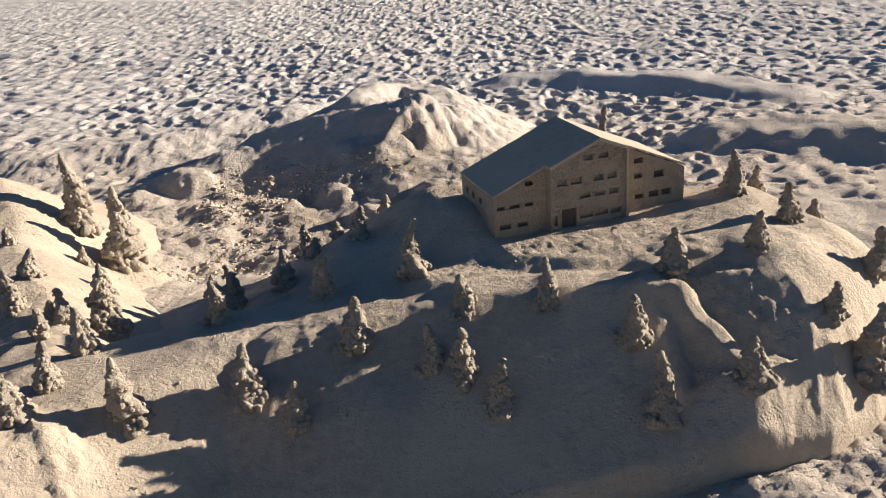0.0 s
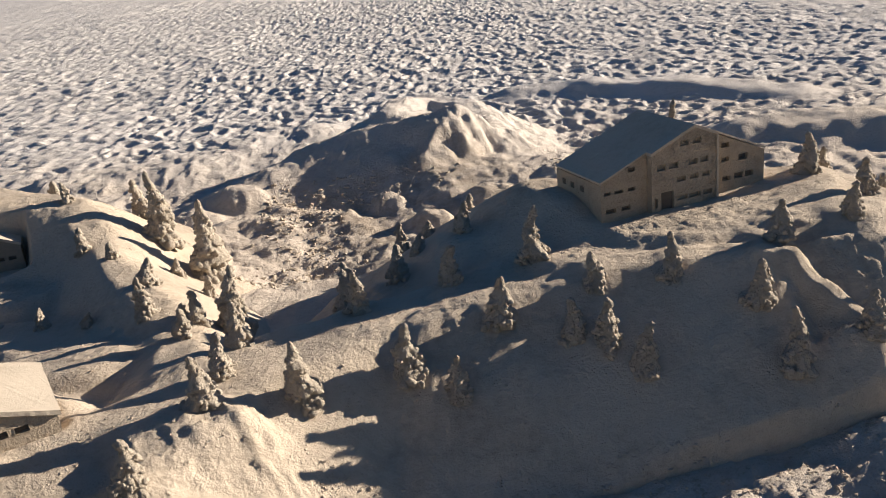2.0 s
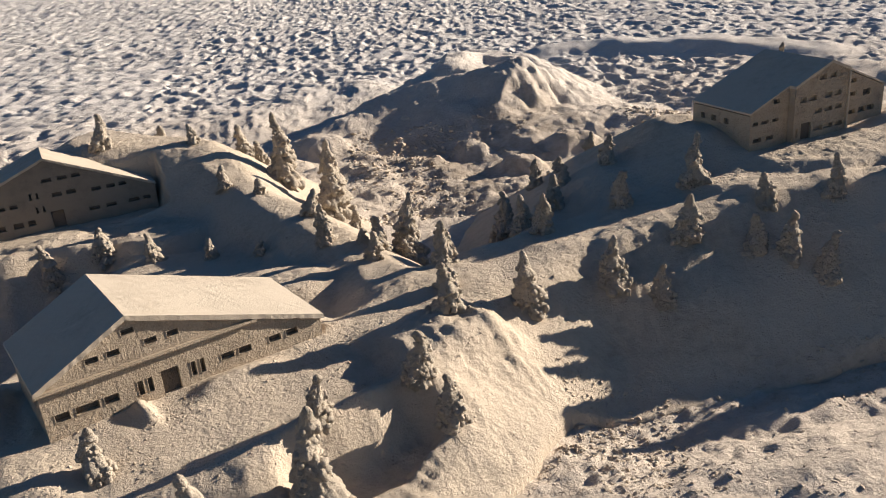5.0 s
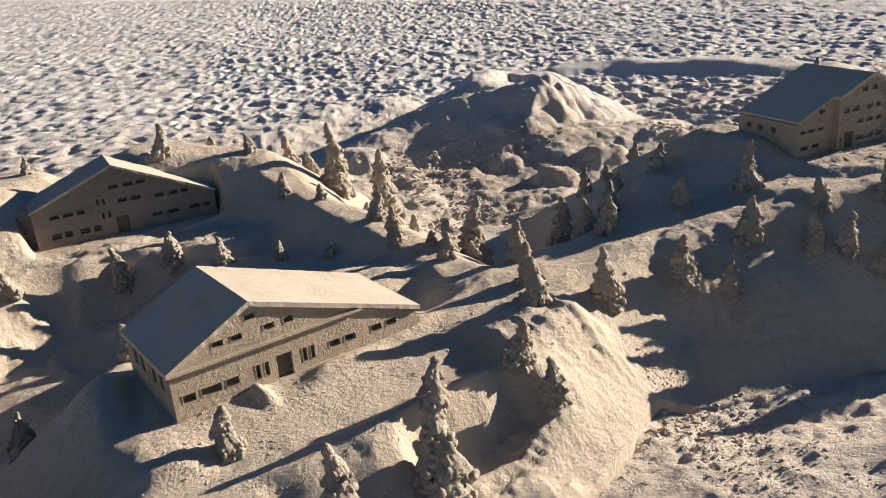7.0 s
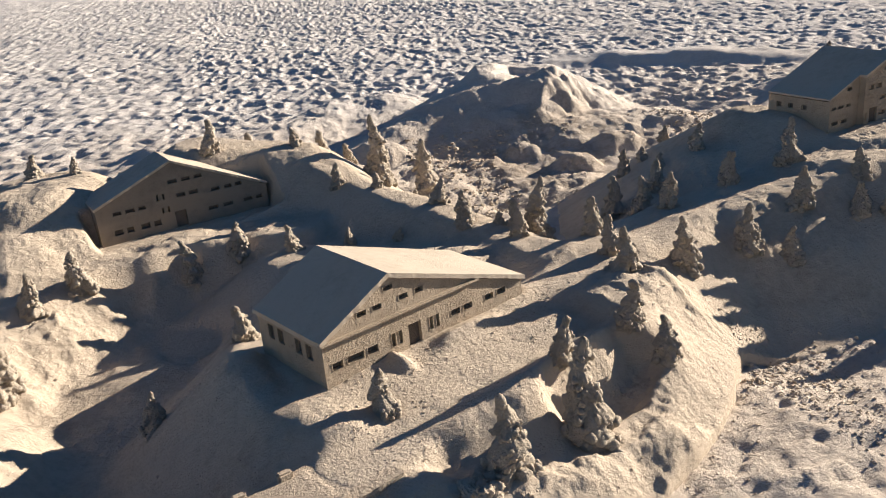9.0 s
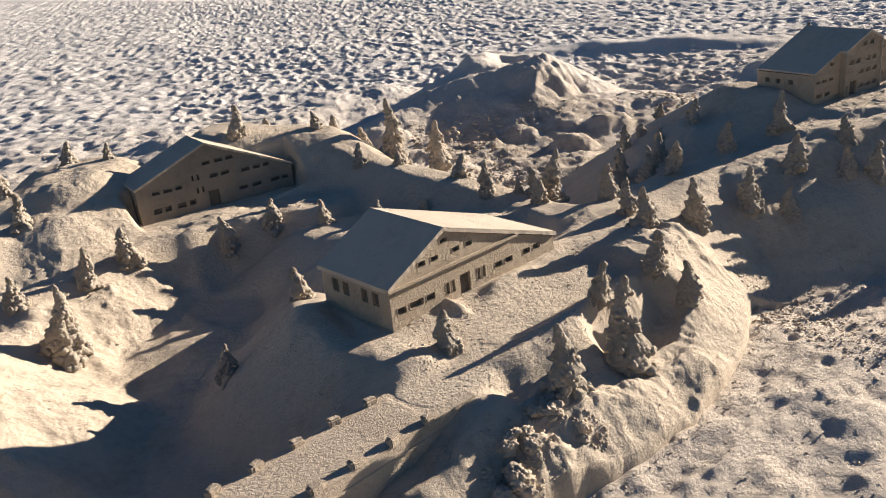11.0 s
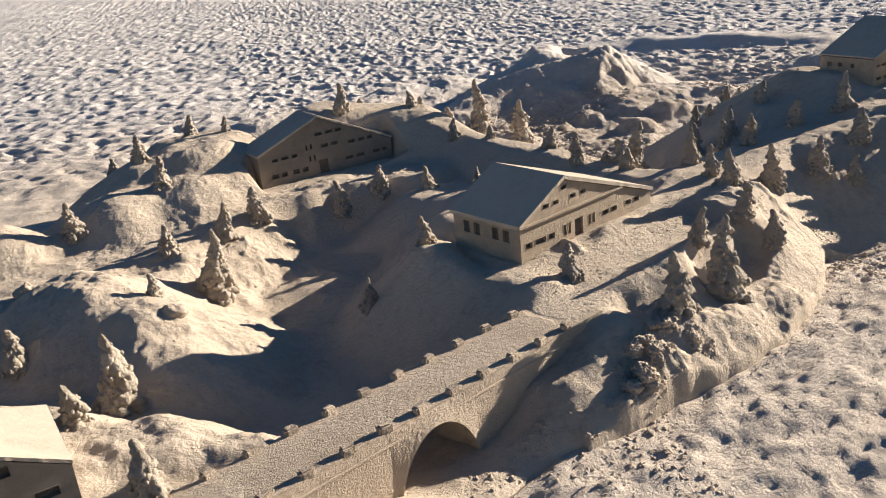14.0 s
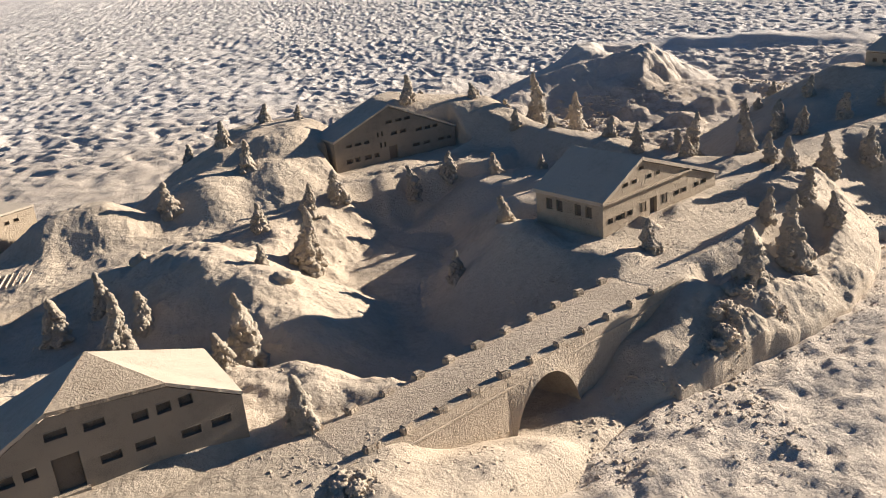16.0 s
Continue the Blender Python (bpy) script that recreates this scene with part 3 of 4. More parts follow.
    h = terrace_pad(h, x, y, (-2.486, 1.689), 28.1, -0.06, 1.0, -0.40, 0.03, yard, 0.12)
    h = terrace_pad(h, x, y, (-2.58, 1.13), 29.2, 0.08, 0.46, -0.01, 0.245, 0.2165, 0.07)
    # sand swept against the middle house, and a low ramp beside its door
    side = (x + 2.486) * 0.882 + (y - 1.689) * 0.471
    h = h + 0.03 * np.exp(-((side - 0.25) / 0.022) ** 2 - ((fall + 0.045) / 0.05) ** 2) * (1 + 0.5 * fbm(x, y, 25.0, 2, 220))
    h = h + 0.03 * np.exp(-(((side - 0.53) / 0.13) ** 2) ** 2 - ((fall + 0.05) / 0.03) ** 2)
    # ripples scraped across the road below the upper house
    h = h + 0.0022 * np.sin((x * 0.94 + y * 0.5) * 230 + 2.5 * fbm(x, y, 6, 2, 90)) * np.exp(-((x - RIPPLE_X) / 0.30) ** 2 - ((y - RIPPLE_Y - 0.2 * (x - RIPPLE_X)) / 0.07) ** 2)
    # brushed streaks on the road and the banks
    uu, vv = 0.92 * x + 0.39 * y, -0.39 * x + 0.92 * y
    h = h + (0.0042 * fbm(5.0 * uu, 24.0 * vv, 1.0, 3, 230, 0.6) + 0.0022 * fbm(x, y, 30.0, 2, 232)) * smooth_step(-0.2, 0.4, fbm(x, y, 1.7, 2, 231)) * smooth_step(0.12, 0.2, h)
    # cut front edge
    yf = np.interp(x, FRONT_X, FRONT_Y) + 0.012 * fbm(x, y, 4.0, 3, 51) * (1 - 0.8 * smooth_step(0.3, 0.6, x))
    h = h + 0.015 * churn(x, y, 8.0, 110) * smooth_step(0.75, 0.95, x) * smooth_step(2.62, 2.42, y)
    # two short spurs at the corner, with a gully between them
    bend = x + 0.02 * fbm(x, y, 9.0, 2, 240) - 0.25 * (y - yf)
    spurs = 0.105 * np.maximum(1 - np.sqrt((bend - 0.79) ** 2 + 0.0002) / 0.22, 0) + 0.05 * np.maximum(1 - np.sqrt((bend - 1.05) ** 2 + 0.0002) / 0.13, 0)
    spurs = (spurs + 0.012 * churn(x, 0.4 * y, 14.0, 241) * smooth_step(0.7, 0.85, x)) * smooth_step(-0.05, 0.03, y - yf)
    cap = np.where(x < -1.0, 0.055, 0.02) + np.where(x < -1.0, 1.6, 1.15 - 0.2 * smooth_step(0.55, 0.8, x)) * np.maximum(y - yf, 0) - 0.02 * smooth_step(0.4, 0.7, x) + spurs + 2.0 * smooth_step(-2.2, -2.75, x)
    h = -smooth_max(-h, -cap, 0.03)
    inside = np.where(x < -2.58, smooth_step(-0.2, 0.12, y - yf), smooth_step(-0.016, 0.026, y - yf))
    inside = inside * smooth_step(-0.1, 0.1, 4.75 - y + 0.2 * fbm(x, y, 1.5, 2, 61)) * smooth_step(-0.3, 0.3, 1.75 - x) * smooth_step(0.0, 0.9, x + 6.35 + 0.3 * fbm(x, y, 0.9, 3, 245))
    keep = smooth_step(0.08, 0.35, y - yf) * (x > -2.57) + (x <= -2.57)
    h = np.maximum(h, (0.012 + 0.023 * smooth_step(-0.95, -1.1, x) + 0.4 * lump) * (1 - keep) - 0.1 - 0.5 * keep)
    return -0.3 + (h + 0.3) * inside


def graded(*runs):
    """Grid lines: runs of (from, to, first step, last step)."""
    out = []
    for a, b, s0, s1 in runs:
        p = a
        while p < b:
            out.append(p)
            p += s0 + (s1 - s0) * (p - a) / (b - a)
    return np.array(out + [runs[-1][1]])


def grid_sheet(name, xs, ys, height, material):
    gx, gy = np.meshgrid(xs, ys)
    gz = height(gx, gy)
    me = bpy.data.meshes.new(name)
    n, m = len(xs), len(ys)
    co = np.stack([gx, gy, gz], -1).reshape(-1, 3)
    a = (np.arange(m - 1)[:, None] * n + np.arange(n - 1)[None, :]).ravel()
    quads = np.stack([a, a + 1, a + n + 1, a + n], -1)
    me.vertices.add(len(co))
    me.vertices.foreach_set("co", co.ravel().astype(np.float32))
    me.loops.add(quads.size)
    me.loops.foreach_set("vertex_index", quads.ravel().astype(np.int32))
    me.polygons.add(len(quads))
    me.polygons.foreach_set("loop_start", np.arange(0, quads.size, 4, dtype=np.int32))
    me.polygons.foreach_set("use_smooth", np.ones(len(quads), dtype=bool))
    me.update(calc_edges=True)
    me.validate()
    me.materials.append(material)
    return new(name, me)


def land_at(x, y):
    px, py = np.array([float(x)]), np.array([float(y)])
    return float(max(land_height(px, py)[0], ground_height(px, py)[0]))


# ---- ground and land ----
ground = grid_sheet("ground",
                    graded((-400, -34, 60, 0.8), (-34, -16, 0.5, 0.1), (-16, -8, 0.11, 0.038), (-8, -3.4, 0.033, 0.033), (-3.4, 1.6, 0.0155, 0.0155), (1.6, 5, 0.025, 0.033), (5, 16, 0.04, 0.3), (16, 400, 0.6, 60)),
                    graded((-60, -8, 6, 0.4), (-8, -1.0, 0.3, 0.04), (-1.0, 0.0, 0.03, 0.03), (0.0, 2.2, 0.0145, 0.0145), (2.2, 4.2, 0.04, 0.04), (4.2, 6.8, 0.02, 0.024), (6.8, 28.0, 0.026, 0.12), (28.0, 900, 0.4, 80)),
                    ground_height, MAT_BEACH)
tagged(ground, "pale dry beach sand covered in footprints and hollows", "beach", kind="structure")
land = grid_sheet("sand_landscape", np.arange(-6.75, 2.1, 0.009), np.arange(-0.4, 5.0, 0.009), land_height, MAT_LAND)
tagged(land, "sculpted village hillside of packed damp sand on the beach", "sand sculpture", kind="structure")

# ---- houses ----


def box(bm, x0, x1, y0, y1, z0, z1):
    v = [bm.verts.new((x, y, z)) for z in (z0, z1) for x, y in ((x0, y0), (x1, y0), (x1, y1), (x0, y1))]
    for f in ((3, 2, 1, 0), (4, 5, 6, 7), (0, 1, 5, 4), (1, 2, 6, 5), (2, 3, 7, 6), (3, 0, 4, 7)):
        bm.faces.new([v[i] for i in f])
    return v


def stucco(u, z, amp):
    """Clotted relief of a hand-patted sand wall."""
    n = 0.6 * noise.noise(Vector((u * 48, z * 48, 3.0))) + 0.9 * noise.noise(Vector((u * 105, z * 105, 8.0)))
    return amp * max(-0.3, n)


def pierced_wall(width, low, high, holes, depth, place, amp=0.0, cell=0.0045):
    """An upright face with hollows sunk into it. place(u, d, z) gives the point d behind the face."""
    bm = bmesh.new()
    us = sorted({0.0, width, *[h[0] for h in holes], *[h[1] for h in holes]})
    zs = sorted({low, high, *[h[2] for h in holes], *[h[3] for h in holes]})
    fixed_u, fixed_z = set(us), set(zs)
    if amp:
        us = [a + (b - a) * i / n for a, b in zip(us, us[1:]) for n in [max(1, round((b - a) / cell))] for i in range(n)] + [us[-1]]
        zs = [a + (b - a) * i / n for a, b in zip(zs, zs[1:]) for n in [max(1, round((b - a) / cell))] for i in range(n)] + [zs[-1]]

    def sunk(u, z):
        return any(a < u < b and c < z < e for a, b, c, e in holes)

    def on_rim(u, z):
        return any(a <= u <= b and c <= z <= e for a, b, c, e in holes)

    def quad(*pts):
        bm.faces.new([bm.verts.new(place(*p)) for p in pts])
    made = {}

    def point(i, j, d):
        key = (i, j, d > 0)
        if key not in made:
            u, z = us[i], zs[j]
            off = -stucco(u, z, amp) if amp and d == 0 and not on_rim(u, z) else 0.0
            made[key] = bm.verts.new(place(u, d + off, z))
        return made[key]
    for i in range(len(us) - 1):
        for j in range(len(zs) - 1):
            d = depth if sunk((us[i] + us[i + 1]) / 2, (zs[j] + zs[j + 1]) / 2) else 0.0
            bm.faces.new((point(i, j, d), point(i + 1, j, d), point(i + 1, j + 1, d), point(i, j + 1, d)))
    for a, b, c, e in holes:
        quad((a, 0, c), (a, depth, c), (a, depth, e), (a, 0, e))
        quad((b, depth, c), (b, 0, c), (b, 0, e), (b, depth, e))
        quad((a, depth, e), (b, depth, e), (b, 0, e), (a, 0, e))
        quad((a, 0, c), (b, 0, c), (b, depth, c), (a, depth, c))
    bmesh.ops.remove_doubles(bm, verts=bm.verts, dist=1e-5)
    return bm


def cut_under(bm, profile, y0):
    """Cuts away what stands above the roof line, given as (u, z) points."""
    for (u0, z0), (u1, z1) in zip(profile, profile[1:]):
        n = Vector((-(z1 - z0), 0, u1 - u0)).normalized()
        bmesh.ops.bisect_plane(bm, geom=bm.verts[:] + bm.edges[:] + bm.faces[:], plane_co=(u0, y0, z0), plane_no=n, clear_outer=True)


def prism(points, thick, wobble=0.0008):
    """A slab under a polygon of (x, y, z) points, with slightly uneven edges."""
    rng = random.Random(round(1e4 * sum(p[0] + 2 * p[1] for p in points)))
    fine = []
    for p, q in zip(points, points[1:] + points[:1]):
        p, q = Vector(p), Vector(q)
        n = max(1, int((q - p).length / 0.014))
        for i in range(n):
            v = p.lerp(q, i / n)
            w = wobble if i else 0.4 * wobble
            fine.append(v + Vector((rng.uniform(-w, w), rng.uniform(-w, w), rng.uniform(-0.5 * w, 0.5 * w))))
    bm = bmesh.new()
    top = [bm.verts.new(p) for p in fine]
    low = [bm.verts.new((p[0] + rng.uniform(-0.0006, 0.0006), p[1] + rng.uniform(-0.0006, 0.0006), p[2] - thick + rng.uniform(-0.001, 0.001))) for p in fine]
    bm.faces.new(top)
    bm.faces.new(low[::-1])
    for i in range(len(fine)):
        j = (i + 1) % len(fine)
        bm.faces.new((top[i], low[i], low[j], top[j]))
    return bm


def rim(bm, a, b, c, e, y, w, out):
    """A raised edge round an opening."""
    for q in ((a - w, b + w, c - w, c), (a - w, b + w, e, e + w), (a - w, a, c, e), (b, b + w, c, e)):
        box(bm, q[0], q[1], y - out, y + 0.002, q[2], q[3])


def build_house(label, corner, heading, width, depth, base, profile, windows, doors, side_windows=(), ledge=None, hip=None, over=0.010, sunk=0.018, thick=0.016, amp=0.0, skin=MAT_WALL):
    """A sand house. corner: its left front foot; profile: (u, z) from left eave over the ridge to right eave, z above base."""
    house = new("sand_house")
    house.matrix_world = pose(corner[0], corner[1], base, 0, 0, heading)
    tagged(house, label, "sand house")
    low = -0.14
    top = max(z for _, z in profile)
    roof_line = profile
    if hip:
        roof_line = [profile[0], hip[0], hip[1], profile[2]]
    bm = pierced_wall(width, low, top, list(windows) + list(doors), sunk, lambda u, d, z: (u, d, z), amp)
    cut_under(bm, [(u, z + 0.002 - thick) for u, z in roof_line], 0)
    part("front_wall", bm, skin, house)
    zl = profile[0][1] - 0.008
    bm = pierced_wall(depth, low, zl, list(side_windows), 0.016, lambda u, d, z: (d, depth - u, z), 0.4 * amp, 0.009)
    part("side_wall", bm, skin, house)
    zr = profile[2][1] - 0.008
    bm = pierced_wall(depth, low, zr, [], 0.016, lambda u, d, z: (width - d, u, z))
    part("side_wall", bm, skin, house)
    bm = pierced_wall(width, low, top, [], 0.01, lambda u, d, z: (u, depth, z))
    cut_under(bm, [(profile[0][0], profile[0][1] - 0.012), (profile[2][0], profile[2][1] - 0.012)] if hip else [(u, z - 0.012) for u, z in profile], depth)
    part("back_wall", bm, skin, house)
    # roof slopes
    (ul, zel), (ur_, zrg), (uR, zer) = profile
    sl, sr = (zrg - zel) / (ur_ - ul), (zrg - zer) / (uR - ur_)
    fl, fr, bk = -over, -over, depth + over
    eave_l, eave_r = (ul - over, zel - sl * over), (uR + over, zer - sr * over)
    if hip:
        (h0, hz0), (h1, hz1), hv = hip
        apex = (ur_, hv, zrg + .006)
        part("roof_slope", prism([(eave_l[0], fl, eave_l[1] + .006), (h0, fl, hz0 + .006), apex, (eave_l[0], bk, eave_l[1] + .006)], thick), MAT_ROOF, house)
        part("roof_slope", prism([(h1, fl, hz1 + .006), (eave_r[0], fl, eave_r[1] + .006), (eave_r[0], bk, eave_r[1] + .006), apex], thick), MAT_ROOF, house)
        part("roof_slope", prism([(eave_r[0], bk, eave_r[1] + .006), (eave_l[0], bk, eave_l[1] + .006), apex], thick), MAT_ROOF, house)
        part("roof_hip", prism([(h0, fl - 0.002, hz0 + .006), (h1, fl - 0.002, hz1 + .006), apex], thick), MAT_WALL, house, "rough grainy sloping gable end")
    else:
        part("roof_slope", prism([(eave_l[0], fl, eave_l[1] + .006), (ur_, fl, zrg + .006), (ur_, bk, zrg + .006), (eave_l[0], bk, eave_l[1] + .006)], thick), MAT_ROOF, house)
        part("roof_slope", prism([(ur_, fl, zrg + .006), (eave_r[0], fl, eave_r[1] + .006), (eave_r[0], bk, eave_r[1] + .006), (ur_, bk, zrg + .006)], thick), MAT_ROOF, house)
    for a, b, c, e in windows:
        bm = bmesh.new()
        rim(bm, a, b, c, e, 0, 0.0022, 0.0012)
        w = part("window", bm, skin, house)
        # panel closing the hollow, its colour standing in for the shade within
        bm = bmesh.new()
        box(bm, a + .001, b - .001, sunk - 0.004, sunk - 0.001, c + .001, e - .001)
        part("hollow_shade", bm, MAT_SHADE, w, "back of the carved hollow, coloured dark as its shade")
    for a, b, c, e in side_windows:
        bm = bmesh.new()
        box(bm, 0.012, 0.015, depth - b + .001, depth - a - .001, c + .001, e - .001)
        part("window", bm, MAT_SHADE, house, "dark hollow window in the side wall")
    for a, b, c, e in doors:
        # doorway back, shade painted in with the dark tone
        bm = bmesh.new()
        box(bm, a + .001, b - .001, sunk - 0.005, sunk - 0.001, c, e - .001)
        part("door", bm, MAT_SHADE, house, "dark recessed doorway")
        bm = bmesh.new()
        box(bm, a - .006, b + .006, -0.014, 0.0, c - 0.03, c - 0.001)
        part("doorstep", bm, MAT_WALL, house)
    if ledge:
        u0, u1, z, drop, out = ledge
        bm = bmesh.new()
        box(bm, u0, u1, -out, 0.001, z - drop, z)
        bmesh.ops.bevel(bm, geom=[e for e in bm.edges if abs(e.verts[0].co.y + out) < 1e-6 and abs(e.verts[1].co.y + out) < 1e-6], offset=0.003, segments=2, affect="EDGES")
        part("ledge", bm, MAT_WALL, house, "thin rough ledge across the gable")
    return house


def row(pairs, z0, z1):
    return [(a, b, z0, z1) for a, b in pairs]


HEAD_M = math.degrees(math.atan2(0.471, 0.882))
build_house(
    "sand chalet with a sunlit roof slope and carved windows", (-2.486, 1.689), HEAD_M, 0.84, 0.38, 0.262,
    [(0.0, 0.158), (0.262, 0.290), (0.84, 0.086)],
    row([(0.028, 0.066), (0.083, 0.145), (0.160, 0.200)], 0.05, 0.075) + row([(0.255, 0.270), (0.284, 0.298), (0.412, 0.426), (0.440, 0.453)], 0.04, 0.085)
    + row([(0.505, 0.545), (0.561, 0.601), (0.661, 0.700), (0.719, 0.758)], 0.052, 0.074)
    + row([(0.137, 0.172), (0.196, 0.230), (0.300, 0.335), (0.365, 0.398)], 0.186, 0.204) + row([(0.245, 0.28)], 0.236, 0.252),
    [(0.324, 0.376, 0.0, 0.09)],
    row([(0.06, 0.095), (0.12, 0.155), (0.225, 0.26), (0.285, 0.32)], 0.075, 0.125), ledge=(-0.012, 0.63, 0.152, 0.010, 0.014), amp=0.0009)

HEAD_F = 19.5
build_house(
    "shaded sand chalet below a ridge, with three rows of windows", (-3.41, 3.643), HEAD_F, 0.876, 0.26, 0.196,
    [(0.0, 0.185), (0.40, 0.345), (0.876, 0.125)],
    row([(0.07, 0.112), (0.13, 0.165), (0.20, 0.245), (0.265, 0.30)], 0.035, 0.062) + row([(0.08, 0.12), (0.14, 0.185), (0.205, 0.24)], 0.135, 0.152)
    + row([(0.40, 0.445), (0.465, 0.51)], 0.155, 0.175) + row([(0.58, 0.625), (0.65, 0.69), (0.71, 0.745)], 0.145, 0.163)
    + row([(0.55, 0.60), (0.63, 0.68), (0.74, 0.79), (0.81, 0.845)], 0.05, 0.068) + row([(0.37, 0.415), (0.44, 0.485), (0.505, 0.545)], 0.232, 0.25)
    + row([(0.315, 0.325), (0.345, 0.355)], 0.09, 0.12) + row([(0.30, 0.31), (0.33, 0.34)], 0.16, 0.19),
    [(0.375, 0.435, 0.0, 0.085)], over=0.006, thick=0.012, skin=MAT_SHADED_WALL)

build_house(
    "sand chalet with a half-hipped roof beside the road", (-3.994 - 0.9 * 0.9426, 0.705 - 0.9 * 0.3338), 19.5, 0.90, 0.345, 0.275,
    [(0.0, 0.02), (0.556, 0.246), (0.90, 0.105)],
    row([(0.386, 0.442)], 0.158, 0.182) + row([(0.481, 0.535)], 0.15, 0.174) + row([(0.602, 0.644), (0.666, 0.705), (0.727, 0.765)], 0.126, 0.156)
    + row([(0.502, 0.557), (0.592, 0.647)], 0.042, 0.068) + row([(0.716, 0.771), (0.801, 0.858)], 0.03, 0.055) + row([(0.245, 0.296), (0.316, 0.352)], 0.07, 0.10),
    [(0.387, 0.456, 0.0, 0.104)], hip=((0.402, 0.234), (0.703, 0.207), 0.27), over=0.003, thick=0.011, skin=MAT_SHADED_WALL)


def upper_house_front(house):
    """The upper house: a bay standing forward of the two wings."""
    bm = pierced_wall(0.312, -0.12, 0.36, row([(0.133, 0.174), (0.195, 0.234)], 0.262, 0.283) + row([(0.025, 0.066), (0.081, 0.125), (0.174, 0.216), (0.231, 0.269)], 0.178, 0.202)
                      + row([(0.118, 0.160), (0.178, 0.221), (0.238, 0.278)], 0.118, 0.138) + row([(0.117, 0.170), (0.177, 0.231), (0.246, 0.289)], 0.04, 0.06)
                      + row([(0.043, 0.103)], 0.0, 0.087) + row([(0.013, 0.026)], 0.027, 0.068),
                      0.016, lambda u, d, z: (0.213 + u, d - 0.035, z), 0.0045)
    cut_under(bm, [(0.213, 0.246), (0.415, 0.329), (0.525, 0.282)], 0)
    part("bay", bm, MAT_WALL, house, "forward bay with rough, grainy front")
    bm = bmesh.new()
    box(bm, 0.213, 0.218, -0.033, 0.0, -0.12, 0.244)
    part("bay_side", bm, MAT_WALL, house)
    bm = bmesh.new()
    box(bm, 0.520, 0.525, -0.033, 0.0, -0.12, 0.28)
    part("bay_side", bm, MAT_WALL, house)
    part("bay_roof", prism([(0.210, -0.039, 0.257), (0.415, -0.039, 0.341), (0.415, 0.0, 0.341), (0.210, 0.0, 0.257)], 0.012), MAT_ROOF, house)
    part("bay_roof", prism([(0.415, -0.039, 0.341), (0.530, -0.039, 0.291), (0.530, 0.0, 0.291), (0.415, 0.0, 0.341)], 0.012), MAT_ROOF, house)
    # bay doorway: recess shade is in this panel's colour
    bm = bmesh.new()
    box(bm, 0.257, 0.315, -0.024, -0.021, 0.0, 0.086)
    part("door", bm, MAT_SHADE, house, "dark recessed doorway")
    bm = bmesh.new()
    box(bm, 0.519, 0.528, -0.042, -0.034, -0.1, 0.281)
    part("downpipe", bm, MAT_ROOF, house, "raised ridge of sand down the corner")


upper_house = build_house(
    "three-storey sand chalet with a forward bay on the hilltop", (0.112, 2.985), math.degrees(math.atan2(0.30, 0.954)), 0.79, 0.36, 0.405,
    [(0.0, 0.165), (0.415, 0.335), (0.79, 0.172)],
    row([(0.014, 0.044), (0.062, 0.102), (0.123, 0.157)], 0.112, 0.126) + row([(0.02, 0.066), (0.093, 0.134)], 0.036, 0.054) + row([(0.125, 0.159)], 0.19, 0.207)
    + row([(0.571, 0.608)], 0.208, 0.227) + row([(0.657, 0.703)], 0.14, 0.166) + row([(0.572, 0.609)], 0.147, 0.165) + row([(0.637, 0.683), (0.692, 0.735)], 0.064, 0.088)
    + row([(0.577, 0.615)], 0.065, 0.083),
    [], row([(0.05, 0.08), (0.12, 0.15), (0.2, 0.23)], 0.1, 0.125), over=0.003, thick=0.008, amp=0.002)
upper_house_front(upper_house)

build_house("pale sand house at the end of the road", (-5.55, 3.10), 50.0, 0.62, 0.35, 0.155,
                         [(0.0, 0.125), (0.31, 0.14), (0.62, 0.125)], row([(0.34, 0.38), (0.42, 0.45), (0.48, 0.51)], 0.07, 0.09), [(0.24, 0.29, 0, 0.08)], over=0.004, thick=0.012)

# ---- bridge ----
BR_U, BR_N = Vector((0.873, 0.488, 0)), Vector((0.488, -0.873, 0))


